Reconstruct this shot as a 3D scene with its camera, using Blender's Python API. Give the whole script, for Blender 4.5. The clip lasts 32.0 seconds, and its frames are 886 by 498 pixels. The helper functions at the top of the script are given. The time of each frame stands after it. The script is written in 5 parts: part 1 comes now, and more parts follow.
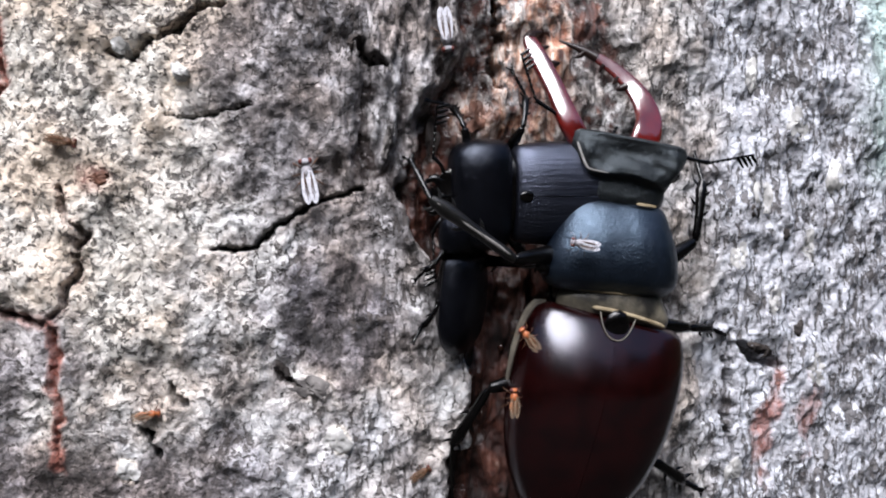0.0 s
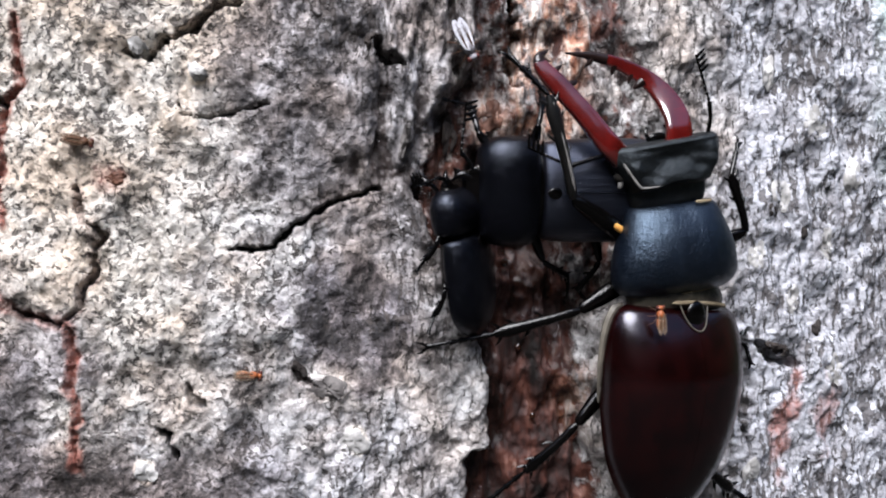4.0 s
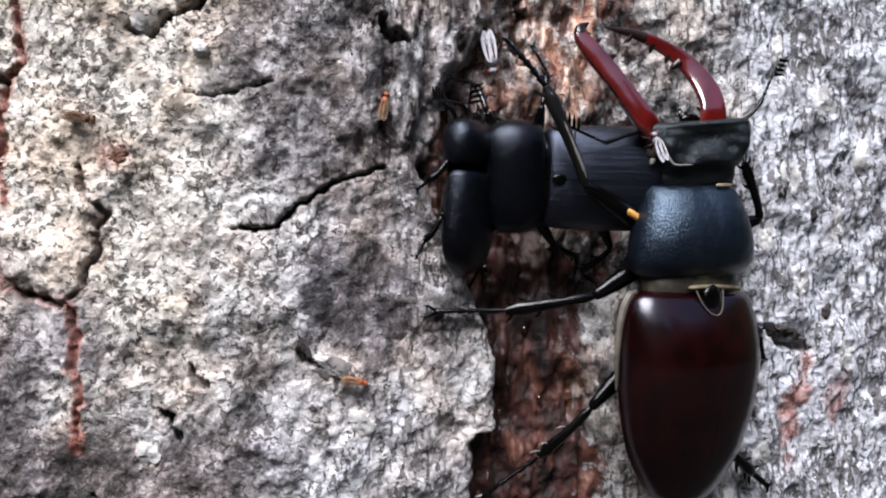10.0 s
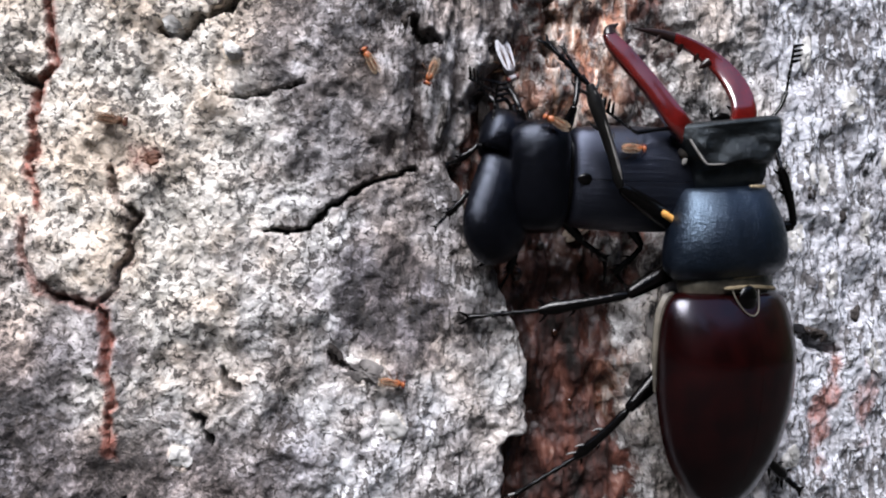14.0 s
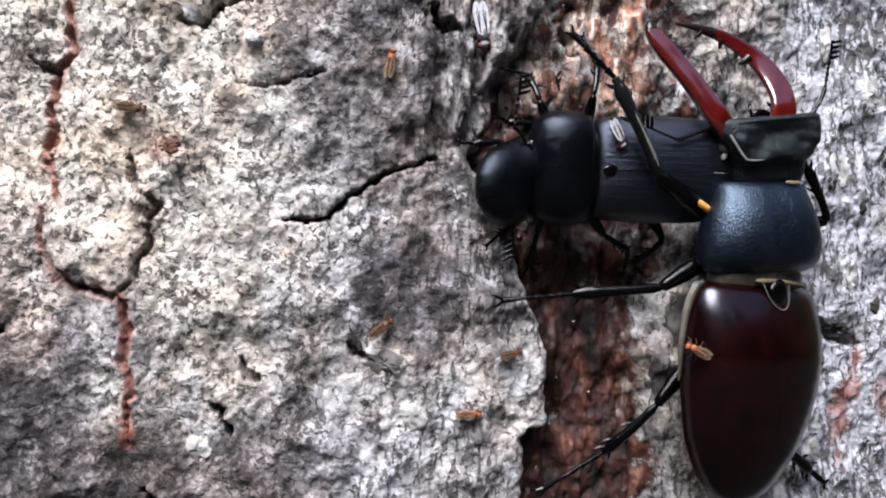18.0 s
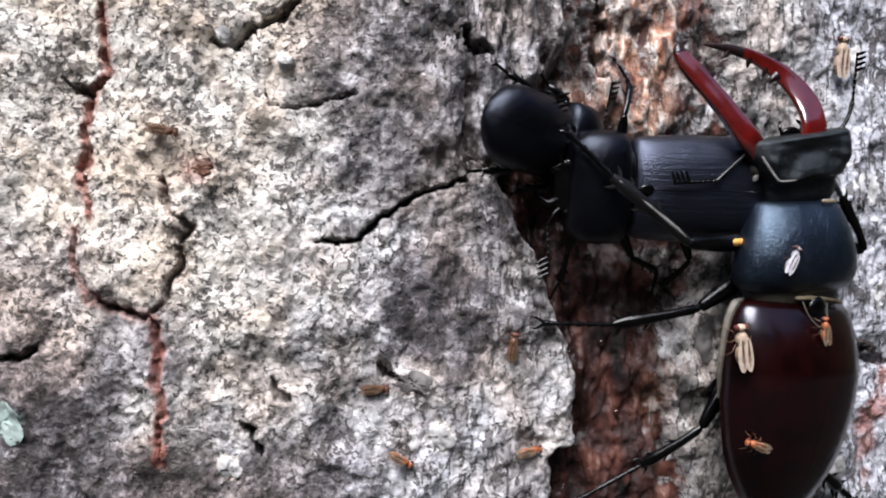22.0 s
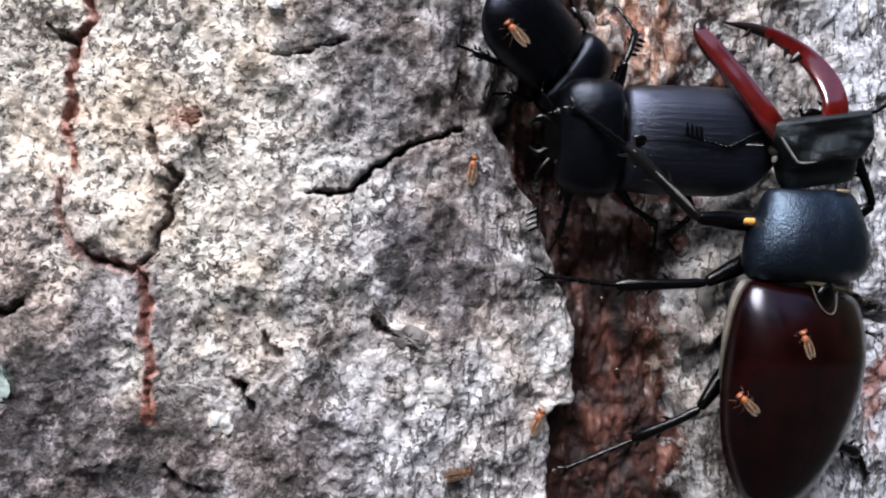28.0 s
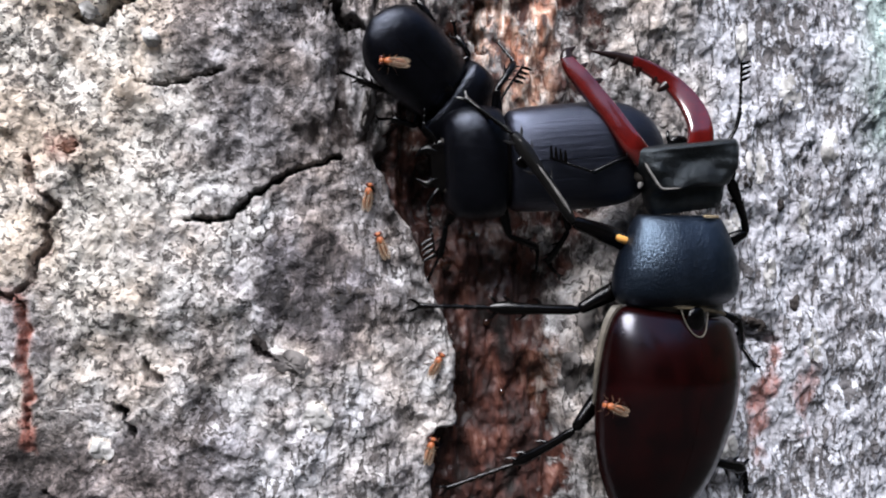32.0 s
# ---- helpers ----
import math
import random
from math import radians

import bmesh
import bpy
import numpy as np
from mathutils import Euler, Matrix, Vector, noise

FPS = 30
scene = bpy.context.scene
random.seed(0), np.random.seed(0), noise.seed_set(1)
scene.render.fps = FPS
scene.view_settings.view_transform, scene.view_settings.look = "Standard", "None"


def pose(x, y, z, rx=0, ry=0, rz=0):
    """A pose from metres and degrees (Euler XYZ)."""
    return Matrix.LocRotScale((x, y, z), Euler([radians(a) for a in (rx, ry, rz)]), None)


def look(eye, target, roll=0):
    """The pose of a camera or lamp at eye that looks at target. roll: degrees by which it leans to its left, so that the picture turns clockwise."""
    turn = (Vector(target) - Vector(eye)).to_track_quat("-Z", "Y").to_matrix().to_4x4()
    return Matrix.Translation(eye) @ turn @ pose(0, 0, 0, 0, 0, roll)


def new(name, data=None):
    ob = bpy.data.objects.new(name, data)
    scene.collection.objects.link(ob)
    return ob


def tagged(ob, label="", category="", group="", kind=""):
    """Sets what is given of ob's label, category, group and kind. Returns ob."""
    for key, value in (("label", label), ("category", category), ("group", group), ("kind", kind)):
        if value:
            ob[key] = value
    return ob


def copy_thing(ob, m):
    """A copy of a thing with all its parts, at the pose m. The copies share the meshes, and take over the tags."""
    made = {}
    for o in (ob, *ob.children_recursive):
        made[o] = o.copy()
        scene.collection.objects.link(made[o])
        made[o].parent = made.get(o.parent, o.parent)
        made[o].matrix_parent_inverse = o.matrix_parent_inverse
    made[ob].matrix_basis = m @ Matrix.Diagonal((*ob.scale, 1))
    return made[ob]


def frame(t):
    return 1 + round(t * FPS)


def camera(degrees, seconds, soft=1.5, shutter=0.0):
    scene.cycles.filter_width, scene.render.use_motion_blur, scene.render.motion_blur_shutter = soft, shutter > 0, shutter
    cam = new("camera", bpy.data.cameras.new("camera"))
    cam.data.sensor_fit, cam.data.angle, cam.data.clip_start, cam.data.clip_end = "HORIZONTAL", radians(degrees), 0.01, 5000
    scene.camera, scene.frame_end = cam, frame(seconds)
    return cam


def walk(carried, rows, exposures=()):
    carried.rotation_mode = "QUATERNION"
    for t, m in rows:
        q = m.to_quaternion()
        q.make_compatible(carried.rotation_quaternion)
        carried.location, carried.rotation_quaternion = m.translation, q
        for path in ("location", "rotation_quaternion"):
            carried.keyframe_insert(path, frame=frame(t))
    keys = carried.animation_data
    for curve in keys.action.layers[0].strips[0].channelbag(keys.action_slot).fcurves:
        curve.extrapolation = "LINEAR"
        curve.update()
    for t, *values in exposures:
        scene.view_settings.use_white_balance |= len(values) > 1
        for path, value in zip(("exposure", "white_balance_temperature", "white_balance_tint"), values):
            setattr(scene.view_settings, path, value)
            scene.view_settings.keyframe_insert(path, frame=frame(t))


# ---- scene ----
cam = camera(50, 32.0, soft=2.0)

# The world in metres; the bark is laid out in millimetres round a spot 1.2 m up the trunk.
MM, SPOT = 0.001, 1200.0
R_TRUNK, X_NEAR, Y_NEAR, LEAN = 245.0, -42.25, -4.14, 0.072


def surf(x, z):
    """y of the smooth trunk face, in mm, at x and z in mm."""
    return Y_NEAR + R_TRUNK - math.sqrt(max(R_TRUNK ** 2 - (x - X_NEAR) ** 2, 1.0)) - LEAN * z


def eye_pose(x, y, z, pitch, yaw, roll):
    turn = Matrix.Rotation(radians(yaw), 4, "Z") @ Matrix.Rotation(radians(pitch), 4, "X") @ Matrix.Rotation(radians(roll), 4, "Y")
    return Matrix.Translation((x * MM, y * MM, (z + SPOT) * MM)) @ turn @ Matrix.Rotation(radians(90), 4, "X")


PATH = [
    (0.0, 4.93, -111.76, 4.37, -0.69, -1.97, -0.24),
    (0.5, 4.07, -111.69, 4.55, -0.66, -2.08, -0.24),
    (1.0, 4.26, -111.57, 4.15, -0.68, -1.94, -0.16),
    (1.5, 4.05, -111.36, 3.41, -0.51, -1.96, -0.16),
    (2.0, 4.34, -111.34, 4.45, -0.73, -1.87, -0.10),
    (2.5, 3.67, -111.61, 5.26, -0.63, -1.71, -0.12),
    (3.0, 2.24, -111.49, 5.13, -0.53, -2.03, -0.15),
    (3.5, 2.95, -111.25, 4.00, -0.57, -1.85, -0.15),
    (5.5, 3.79, -111.30, 4.46, -0.53, -1.52, 0.02),
    (6.0, 3.93, -110.88, 2.39, -0.41, -1.77, 0.04),
    (6.5, 5.13, -110.52, 0.74, -0.32, -1.64, 0.10),
    (7.0, 5.20, -110.50, 1.81, -0.46, -1.62, 0.14),
    (7.5, 4.85, -110.57, 2.96, -0.64, -1.52, 0.11),
    (8.0, 4.42, -110.36, 2.28, -0.56, -1.61, 0.11),
    (8.5, 4.21, -110.09, 0.52, -0.35, -1.50, 0.04),
    (9.0, 3.82, -110.25, 1.05, -0.42, -1.41, 0.05),
    (9.5, 3.00, -110.13, 1.44, -0.34, -1.49, 0.00),
    (10.0, 3.40, -110.05, 1.29, -0.36, -1.40, -0.02),
    (10.5, 3.72, -110.03, 0.58, -0.20, -1.40, -0.05),
    (11.0, 3.12, -109.69, -0.70, -0.15, -1.46, -0.09),
    (11.5, 3.17, -109.65, -0.66, -0.01, -1.37, 0.04),
    (12.0, 1.81, -109.62, 0.13, 0.01, -1.52, 0.09),
    (12.5, 0.78, -109.70, 0.62, 0.06, -1.46, 0.08),
    (13.0, -0.00, -109.62, -0.00, 0.15, -1.51, 0.05),
    (13.5, -0.04, -109.65, 0.55, 0.13, -1.38, 0.10),
    (15.5, 0.23, -109.64, 0.45, 0.22, -1.18, 0.18),
    (16.0, -0.55, -109.39, 0.21, 0.18, -1.30, 0.22),
    (16.5, -0.75, -109.55, 0.70, 0.22, -0.98, 0.21),
    (17.0, -1.66, -109.41, 0.93, 0.17, -1.06, 0.19),
    (17.5, -1.32, -109.33, 1.26, -0.17, -0.96, 0.10),
    (18.0, -1.95, -108.99, -0.95, 0.32, -1.10, 0.12),
    (18.5, -1.69, -109.14, -0.13, 0.03, -0.81, 0.08),
    (19.0, -2.06, -109.26, 1.37, -0.02, -0.84, 0.12),
    (19.5, -2.63, -109.29, 1.80, 0.05, -0.70, 0.12),
    (20.0, -2.99, -109.18, 1.47, -0.02, -0.68, 0.01),
    (20.5, -3.76, -108.97, 0.39, 0.07, -0.86, -0.04),
    (21.0, -4.01, -109.08, 2.06, -0.41, -0.73, -0.12),
    (21.5, -4.90, -109.02, 2.89, -0.48, -0.76, -0.14),
    (22.0, -4.49, -109.14, 2.80, -0.36, -0.62, -0.14),
    (22.5, -4.83, -108.94, 1.49, -0.31, -0.54, -0.21),
    (23.0, -5.39, -108.76, 1.09, -0.36, -0.64, -0.26),
    (23.5, -5.16, -108.81, 1.63, -0.33, -0.64, -0.29),
    (24.0, -5.38, -108.50, 1.30, -0.41, -0.70, -0.28),
    (24.5, -5.30, -108.26, 0.53, -0.46, -0.71, -0.26),
    (25.0, -4.79, -107.68, -1.81, -0.19, -0.65, -0.12),
    (25.5, -3.71, -107.25, -2.50, -0.29, -0.55, -0.02),
    (26.0, -3.42, -107.04, -2.46, -0.30, -0.57, 0.01),
    (26.5, -3.09, -107.05, -2.26, -0.32, -0.45, 0.05),
    (28.5, -3.14, -106.42, -1.89, -0.76, -0.16, 0.00),
    (29.0, -4.02, -106.78, -1.77, -0.31, -0.46, 0.01),
    (29.5, -3.38, -106.62, -3.07, -0.00, -0.50, -0.01),
    (30.0, -2.08, -106.35, -4.65, -0.05, -0.36, 0.06),
    (30.5, -1.57, -106.62, -4.13, -0.05, -0.36, 0.17),
    (31.0, -1.47, -106.59, -3.53, 0.03, -0.54, 0.19),
    (31.5, 1.77, -107.24, -2.30, 0.02, -0.64, 0.24),
    (32.0, 7.88, -108.61, -0.49, 0.01, -1.60, 0.34),
]
walk(cam, [(t, eye_pose(*row)) for t, *row in PATH], [(0, 1.1, 6150, 13), (32, 1.1, 6150, 13)])

# ---- light ----
world = bpy.data.worlds.new("sky")
scene.world = world
world.use_nodes = True
sky = world.node_tree.nodes.new("ShaderNodeTexSky")
sky.sky_type, sky.sun_disc = "NISHITA", False
sky.sun_elevation, sky.sun_rotation = radians(54), radians(195)
sky.dust_density, sky.air_density = 1.5, 1.0
world.node_tree.links.new(sky.outputs[0], world.node_tree.nodes["Background"].inputs[0])
world.node_tree.nodes["Background"].inputs[1].default_value = 0.085
sun = new("sun", bpy.data.lights.new("sun", "SUN"))
sun.data.energy, sun.data.angle, sun.data.color = 4.5, radians(38), (1.0, 0.975, 0.95)
sun.matrix_world = look((-0.55, -2.05, 4.1), (0, 0, 1.2))


# ---- materials ----
class Graph:
    """A short way to write node materials."""

    def __init__(self, name):
        self.mat = bpy.data.materials.new(name)
        self.mat.use_nodes = True
        self.tree = self.mat.node_tree
        self.bsdf = self.tree.nodes["Principled BSDF"]
        self.coords = self.add("ShaderNodeTexCoord").outputs["Object"]

    def add(self, kind, **values):
        node = self.tree.nodes.new(kind)
        for key, value in values.items():
            node.inputs[key].default_value = value
        return node

    def link(self, a, b):
        self.tree.links.new(a, b)

    def scaled(self, sx, sy, sz):
        node = self.add("ShaderNodeMapping", Scale=(sx, sy, sz))
        self.link(self.coords, node.inputs["Vector"])
        return node.outputs[0]

    def noise(self, vector, scale, detail=6.0, rough=0.6, distort=0.0):
        node = self.add("ShaderNodeTexNoise", Scale=scale, Detail=detail, Roughness=rough, Distortion=distort)
        self.link(vector, node.inputs["Vector"])
        return node.outputs["Fac"]

    def ramp(self, fac, stops):
        node = self.tree.nodes.new("ShaderNodeValToRGB")
        cr = node.color_ramp
        while len(cr.elements) < len(stops):
            cr.elements.new(0.5)
        for el, (at, c) in zip(cr.elements, stops):
            el.position, el.color = at, (*c, 1) if len(c) == 3 else c
        self.link(fac, node.inputs[0])
        return node.outputs[0]

    def math(self, op, a, b=0.0, clamp=False):
        node = self.tree.nodes.new("ShaderNodeMath")
        node.operation, node.use_clamp = op, clamp
        for slot, v in zip(node.inputs, (a, b)):
            if isinstance(v, (int, float)):
                slot.default_value = v
            else:
                self.link(v, slot)
        return node.outputs[0]

    def mix(self, fac, a, b, blend="MIX"):
        node = self.tree.nodes.new("ShaderNodeMix")
        node.data_type, node.blend_type = "RGBA", blend
        for slot, v in ((node.inputs[0], fac), (node.inputs[6], a), (node.inputs[7], b)):
            if isinstance(v, (int, float)):
                slot.default_value = v
            elif isinstance(v, tuple):
                slot.default_value = (*v, 1)
            else:
                self.link(v, slot)
        return node.outputs[2]

    def mixed(self, fac, a, b):
        node = self.tree.nodes.new("ShaderNodeMix")
        self.link(fac, node.inputs[0])
        self.link(a, node.inputs[2])
        self.link(b, node.inputs[3])
        return node.outputs[0]

    def bump(self, height, strength, distance):
        node = self.add("ShaderNodeBump", Strength=strength, Distance=distance)
        self.link(height, node.inputs["Height"])
        self.link(node.outputs[0], self.bsdf.inputs["Normal"])

    def set(self, **values):
        for key, value in values.items():
            slot = self.bsdf.inputs[key.replace("_", " ")]
            if isinstance(value, (int, float)):
                slot.default_value = value
            elif isinstance(value, tuple):
                slot.default_value = (*value, 1)
            else:
                self.link(value, slot)


def bark_material():
    g = Graph("weathered_bark")
    mm = g.scaled(1000, 1000, 1000)
    warp = g.add("ShaderNodeTexNoise", Scale=0.5, Detail=3.0)
    g.link(mm, warp.inputs["Vector"])
    bent = g.tree.nodes.new("ShaderNodeVectorMath")
    bent.operation = "MULTIPLY_ADD"
    bent.inputs[1].default_value = (1.6, 1.6, 1.6)
    g.link(warp.outputs["Color"], bent.inputs[0])
    g.link(mm, bent.inputs[2])
    zone_a = g.tree.nodes.new("ShaderNodeAttribute")
    zone_a.attribute_name = "zone_a"
    zone_b = g.tree.nodes.new("ShaderNodeAttribute")
    zone_b.attribute_name = "zone_b"
    split_a, split_b = g.add("ShaderNodeSeparateColor"), g.add("ShaderNodeSeparateColor")
    g.link(zone_a.outputs["Color"], split_a.inputs[0])
    g.link(zone_b.outputs["Color"], split_b.inputs[0])
    pale, mauve, wood = split_a.outputs
    cool, rust, wet_shade = split_b.outputs
    # two sizes of mottling and hairline fissures
    coarse = g.noise(mm, 0.2, 7, 0.66)
    fine = g.noise(bent.outputs[0], 1.35, 5, 0.66)
    drawn = g.tree.nodes.new("ShaderNodeVectorMath")
    drawn.operation = "MULTIPLY_ADD"
    drawn.inputs[1].default_value = (1.3, 1.3, 1.3)
    g.link(warp.outputs["Color"], drawn.inputs[0])
    g.link(g.scaled(1150, 1150, 330), drawn.inputs[2])
    along = g.noise(drawn.outputs[0], 1.2, 5, 0.64, 0.4)
    where = g.add("ShaderNodeSeparateXYZ")
    g.link(mm, where.inputs[0])
    spread = g.add("ShaderNodeMapRange")
    for slot, value in zip(("From Min", "From Max", "To Min", "To Max"), (-24.0, 2.0, 0.0, 0.85)):
        spread.inputs[slot].default_value = value
    g.link(where.outputs[0], spread.inputs["Value"])
    blend = g.tree.nodes.new("ShaderNodeMix")
    g.link(spread.outputs[0], blend.inputs[0])
    g.link(fine, blend.inputs[2])
    g.link(along, blend.inputs[3])
    fine = blend.outputs[0]
    speck = g.noise(mm, 4.2, 3, 0.6)
    flakes = g.tree.nodes.new("ShaderNodeTexVoronoi")
    flakes.inputs["Scale"].default_value = 0.5
    torn = g.tree.nodes.new("ShaderNodeVectorMath")
    torn.operation = "MULTIPLY_ADD"
    torn.inputs[1].default_value = (2.6, 2.6, 2.6)
    ragged = g.add("ShaderNodeTexNoise", Scale=0.9, Detail=2.0, Roughness=0.55)
    g.link(mm, ragged.inputs["Vector"])
    g.link(ragged.outputs["Color"], torn.inputs[0])
    g.link(bent.outputs[0], torn.inputs[2])
    g.link(torn.outputs[0], flakes.inputs["Vector"])
    flake = g.add("ShaderNodeSeparateColor")
    g.link(flakes.outputs["Color"], flake.inputs[0])
    rims = g.tree.nodes.new("ShaderNodeTexVoronoi")
    rims.feature = "DISTANCE_TO_EDGE"
    rims.inputs["Scale"].default_value = 0.5
    g.link(torn.outputs[0], rims.inputs["Vector"])
    gap = g.ramp(g.math("SUBTRACT", rims.outputs["Distance"], g.math("MULTIPLY", g.noise(mm, 0.45, 3, 0.6), 0.09)), [(0.0, (0, 0, 0)), (0.1, (1, 1, 1))])
    # crumbling pits, thick in some places and sparse in others, drawn upright towards the far flank
    curly = g.noise(bent.outputs[0], 1.2, 3.5, 0.6, 0.5)
    upright = g.noise(drawn.outputs[0], 1.1, 3.5, 0.6, 0.6)
    squiggle = g.mixed(spread.outputs[0], curly, upright)
    patch = g.noise(mm, 0.11, 3, 0.55)
    broken = g.math("MULTIPLY", g.math("SUBTRACT", patch, 0.5), 0.34)
    fissure = g.ramp(g.math("SUBTRACT", g.math("ADD", squiggle, broken), g.math("MULTIPLY", cool, 0.03)), [(0.4, (0, 0, 0)), (0.45, (1, 1, 1))])
    fleck = g.ramp(g.noise(bent.outputs[0], 0.62, 3.0, 0.6, 0.6), [(0.56, (0, 0, 0)), (0.64, (1, 1, 1))])
    tone = g.math("ADD", g.math("MULTIPLY", coarse, 1.15), g.math("ADD", g.math("MULTIPLY", fine, 0.7), g.math("MULTIPLY", g.math("SUBTRACT", flake.outputs[0], 0.5), 0.16)))
    tone = g.math("ADD", tone, g.math("MULTIPLY", speck, 0.16))
    tone = g.math("ADD", tone, g.math("MULTIPLY", fleck, 0.13))
    tone = g.math("ADD", tone, g.math("MULTIPLY", pale, 0.24))
    tone = g.math("SUBTRACT", tone, g.math("MULTIPLY", mauve, 0.24))
    tone = g.math("ADD", tone, g.math("MULTIPLY", cool, 0.12))
    tone = g.math("SUBTRACT", tone, 0.47, True)
    grey = g.ramp(tone, [(0.16, (0.018, 0.016, 0.015)), (0.32, (0.1, 0.091, 0.087)), (0.48, (0.27, 0.25, 0.24)), (0.66, (0.52, 0.495, 0.475)), (0.92, (0.72, 0.7, 0.68))])
    hue = g.ramp(g.noise(mm, 0.13, 5, 0.6), [(0.42, (0.97, 1.0, 1.03)), (0.62, (0.98, 0.9, 0.83))])
    grey = g.mix(g.math("SUBTRACT", 1.0, cool, True), grey, hue, "MULTIPLY")
    grey = g.mix(g.math("MULTIPLY", pale, 0.75), grey, (1.0, 0.93, 0.81), "MULTIPLY")
    grey = g.mix(g.math("MULTIPLY", mauve, 0.75), grey, (0.8, 0.78, 0.88), "MULTIPLY")
    grey = g.mix(g.math("MULTIPLY", cool, 0.9), grey, (0.87, 0.93, 1.05), "MULTIPLY")
    grey = g.mix(g.math("MULTIPLY", g.math("SUBTRACT", 1.0, fissure), 0.82), grey, (0.05, 0.041, 0.037))
    grey = g.mix(g.math("MULTIPLY", g.math("SUBTRACT", 1.0, gap), 0.25), grey, (0.04, 0.033, 0.03))
    # sap-stained inner bark, fibres along the trunk
    fibre = g.noise(g.scaled(620, 620, 230), 1.0, 7, 0.6, 0.8)
    blot = g.noise(g.scaled(1000, 1000, 600), 0.24, 6, 0.62)
    woody = g.ramp(g.math("ADD", g.math("MULTIPLY", fibre, 0.42), g.math("MULTIPLY", blot, 0.7)), [(0.44, (0.007, 0.004, 0.003)), (0.53, (0.034, 0.011, 0.008)), (0.61, (0.078, 0.025, 0.016)), (0.69, (0.15, 0.062, 0.042)), (0.76, (0.46, 0.37, 0.32))])
    orange = g.ramp(fibre, [(0.3, (0.07, 0.022, 0.012)), (0.41, (0.3, 0.115, 0.06)), (0.51, (0.55, 0.34, 0.24)), (0.61, (0.85, 0.75, 0.67))])
    edge = g.math("ADD", wood, g.math("MULTIPLY", g.math("SUBTRACT", g.noise(mm, 0.33, 6, 0.68), 0.5), 1.9))
    edge = g.ramp(edge, [(0.4, (0, 0, 0)), (0.6, (1, 1, 1))])
    base = g.mix(edge, grey, woody)
    base = g.mix(g.math("MULTIPLY", zone_a.outputs["Alpha"], g.ramp(g.noise(g.scaled(1000, 1000, 450), 0.5, 5, 0.65), [(0.42, (0, 0, 0)), (0.56, (1, 1, 1))])), base, orange)
    base = g.mix(g.math("MULTIPLY", rust, g.ramp(fine, [(0.3, (0.4, 0.4, 0.4)), (0.6, (1, 1, 1))])), base, (0.3, 0.105, 0.075))
    # sap stain, plus shade painted dark in cracks, torn gaps and the hollow
    base = g.mix(g.math("MULTIPLY", wet_shade, 0.8), base, (0.02, 0.012, 0.01))
    base = g.mix(zone_b.outputs["Alpha"], base, (0.5, 0.66, 0.62))
    shine = g.ramp(g.math("ADD", wet_shade, g.math("MULTIPLY", edge, g.math("MULTIPLY", blot, 0.7))), [(0.1, (0.86, 0.86, 0.86)), (0.7, (0.2, 0.2, 0.2))])
    g.set(Base_Color=base, Roughness=shine)
    relief = g.math("ADD", g.math("MULTIPLY", fine, 0.8), g.math("MULTIPLY", speck, 0.2))
    relief = g.math("ADD", relief, g.math("ADD", g.math("MULTIPLY", fissure, 0.7), g.math("ADD", g.math("MULTIPLY", gap, 0.14), g.math("MULTIPLY", flake.outputs[1], 0.06))))
    relief = g.math("MULTIPLY", relief, g.math("SUBTRACT", 1.0, g.math("MULTIPLY", edge, 0.72)))
    relief = g.math("ADD", relief, g.math("MULTIPLY", g.math("MULTIPLY", fibre, edge), 1.1))
    g.bump(relief, 1.0, 0.0005)
    return g.mat


def shell_material(name, colour, rough, grain=0.25, bump=0.25, size=6.0, tint=None, coat=0.0, stretch=(1, 1, 1), dust=0.0, worn=0.0, gloss=0.36, sheen=(1.0, 1.0, 1.0)):
    """Hard insect shell: small pits, slight colour drift, a little dust."""
    g = Graph(name)
    v = g.scaled(1000 * stretch[0], 1000 * stretch[1], 1000 * stretch[2])
    broad = g.noise(v, 0.35, 4, 0.55)
    pits = g.noise(v, size, 3, 0.6)
    other = tint or tuple(c * 1.9 for c in colour)
    base = g.mix(g.ramp(broad, [(0.35, (0, 0, 0)), (0.7, (1, 1, 1))]), colour, other)
    if dust:
        base = g.mix(g.math("MULTIPLY", g.ramp(g.noise(v, 2.6, 6, 0.8), [(0.5, (0, 0, 0)), (0.78, (1, 1, 1))]), dust), base, (0.33, 0.3, 0.27))
    if worn:
        scuff = g.noise(v, 0.8, 8, 0.78, 0.6)
        rub = g.ramp(scuff, [(0.5, (0, 0, 0)), (0.64, (1, 1, 1))])
        base = g.mix(g.math("MULTIPLY", rub, worn), base, (0.13, 0.16, 0.21))
        pits = g.math("ADD", pits, g.math("MULTIPLY", scuff, 1.3))
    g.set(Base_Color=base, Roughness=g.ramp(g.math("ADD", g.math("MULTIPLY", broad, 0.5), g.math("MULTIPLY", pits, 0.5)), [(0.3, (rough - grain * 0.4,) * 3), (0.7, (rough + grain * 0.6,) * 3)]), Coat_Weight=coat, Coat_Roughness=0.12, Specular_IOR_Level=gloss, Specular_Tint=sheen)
    g.bump(pits, bump, 0.00012)
    return g.mat


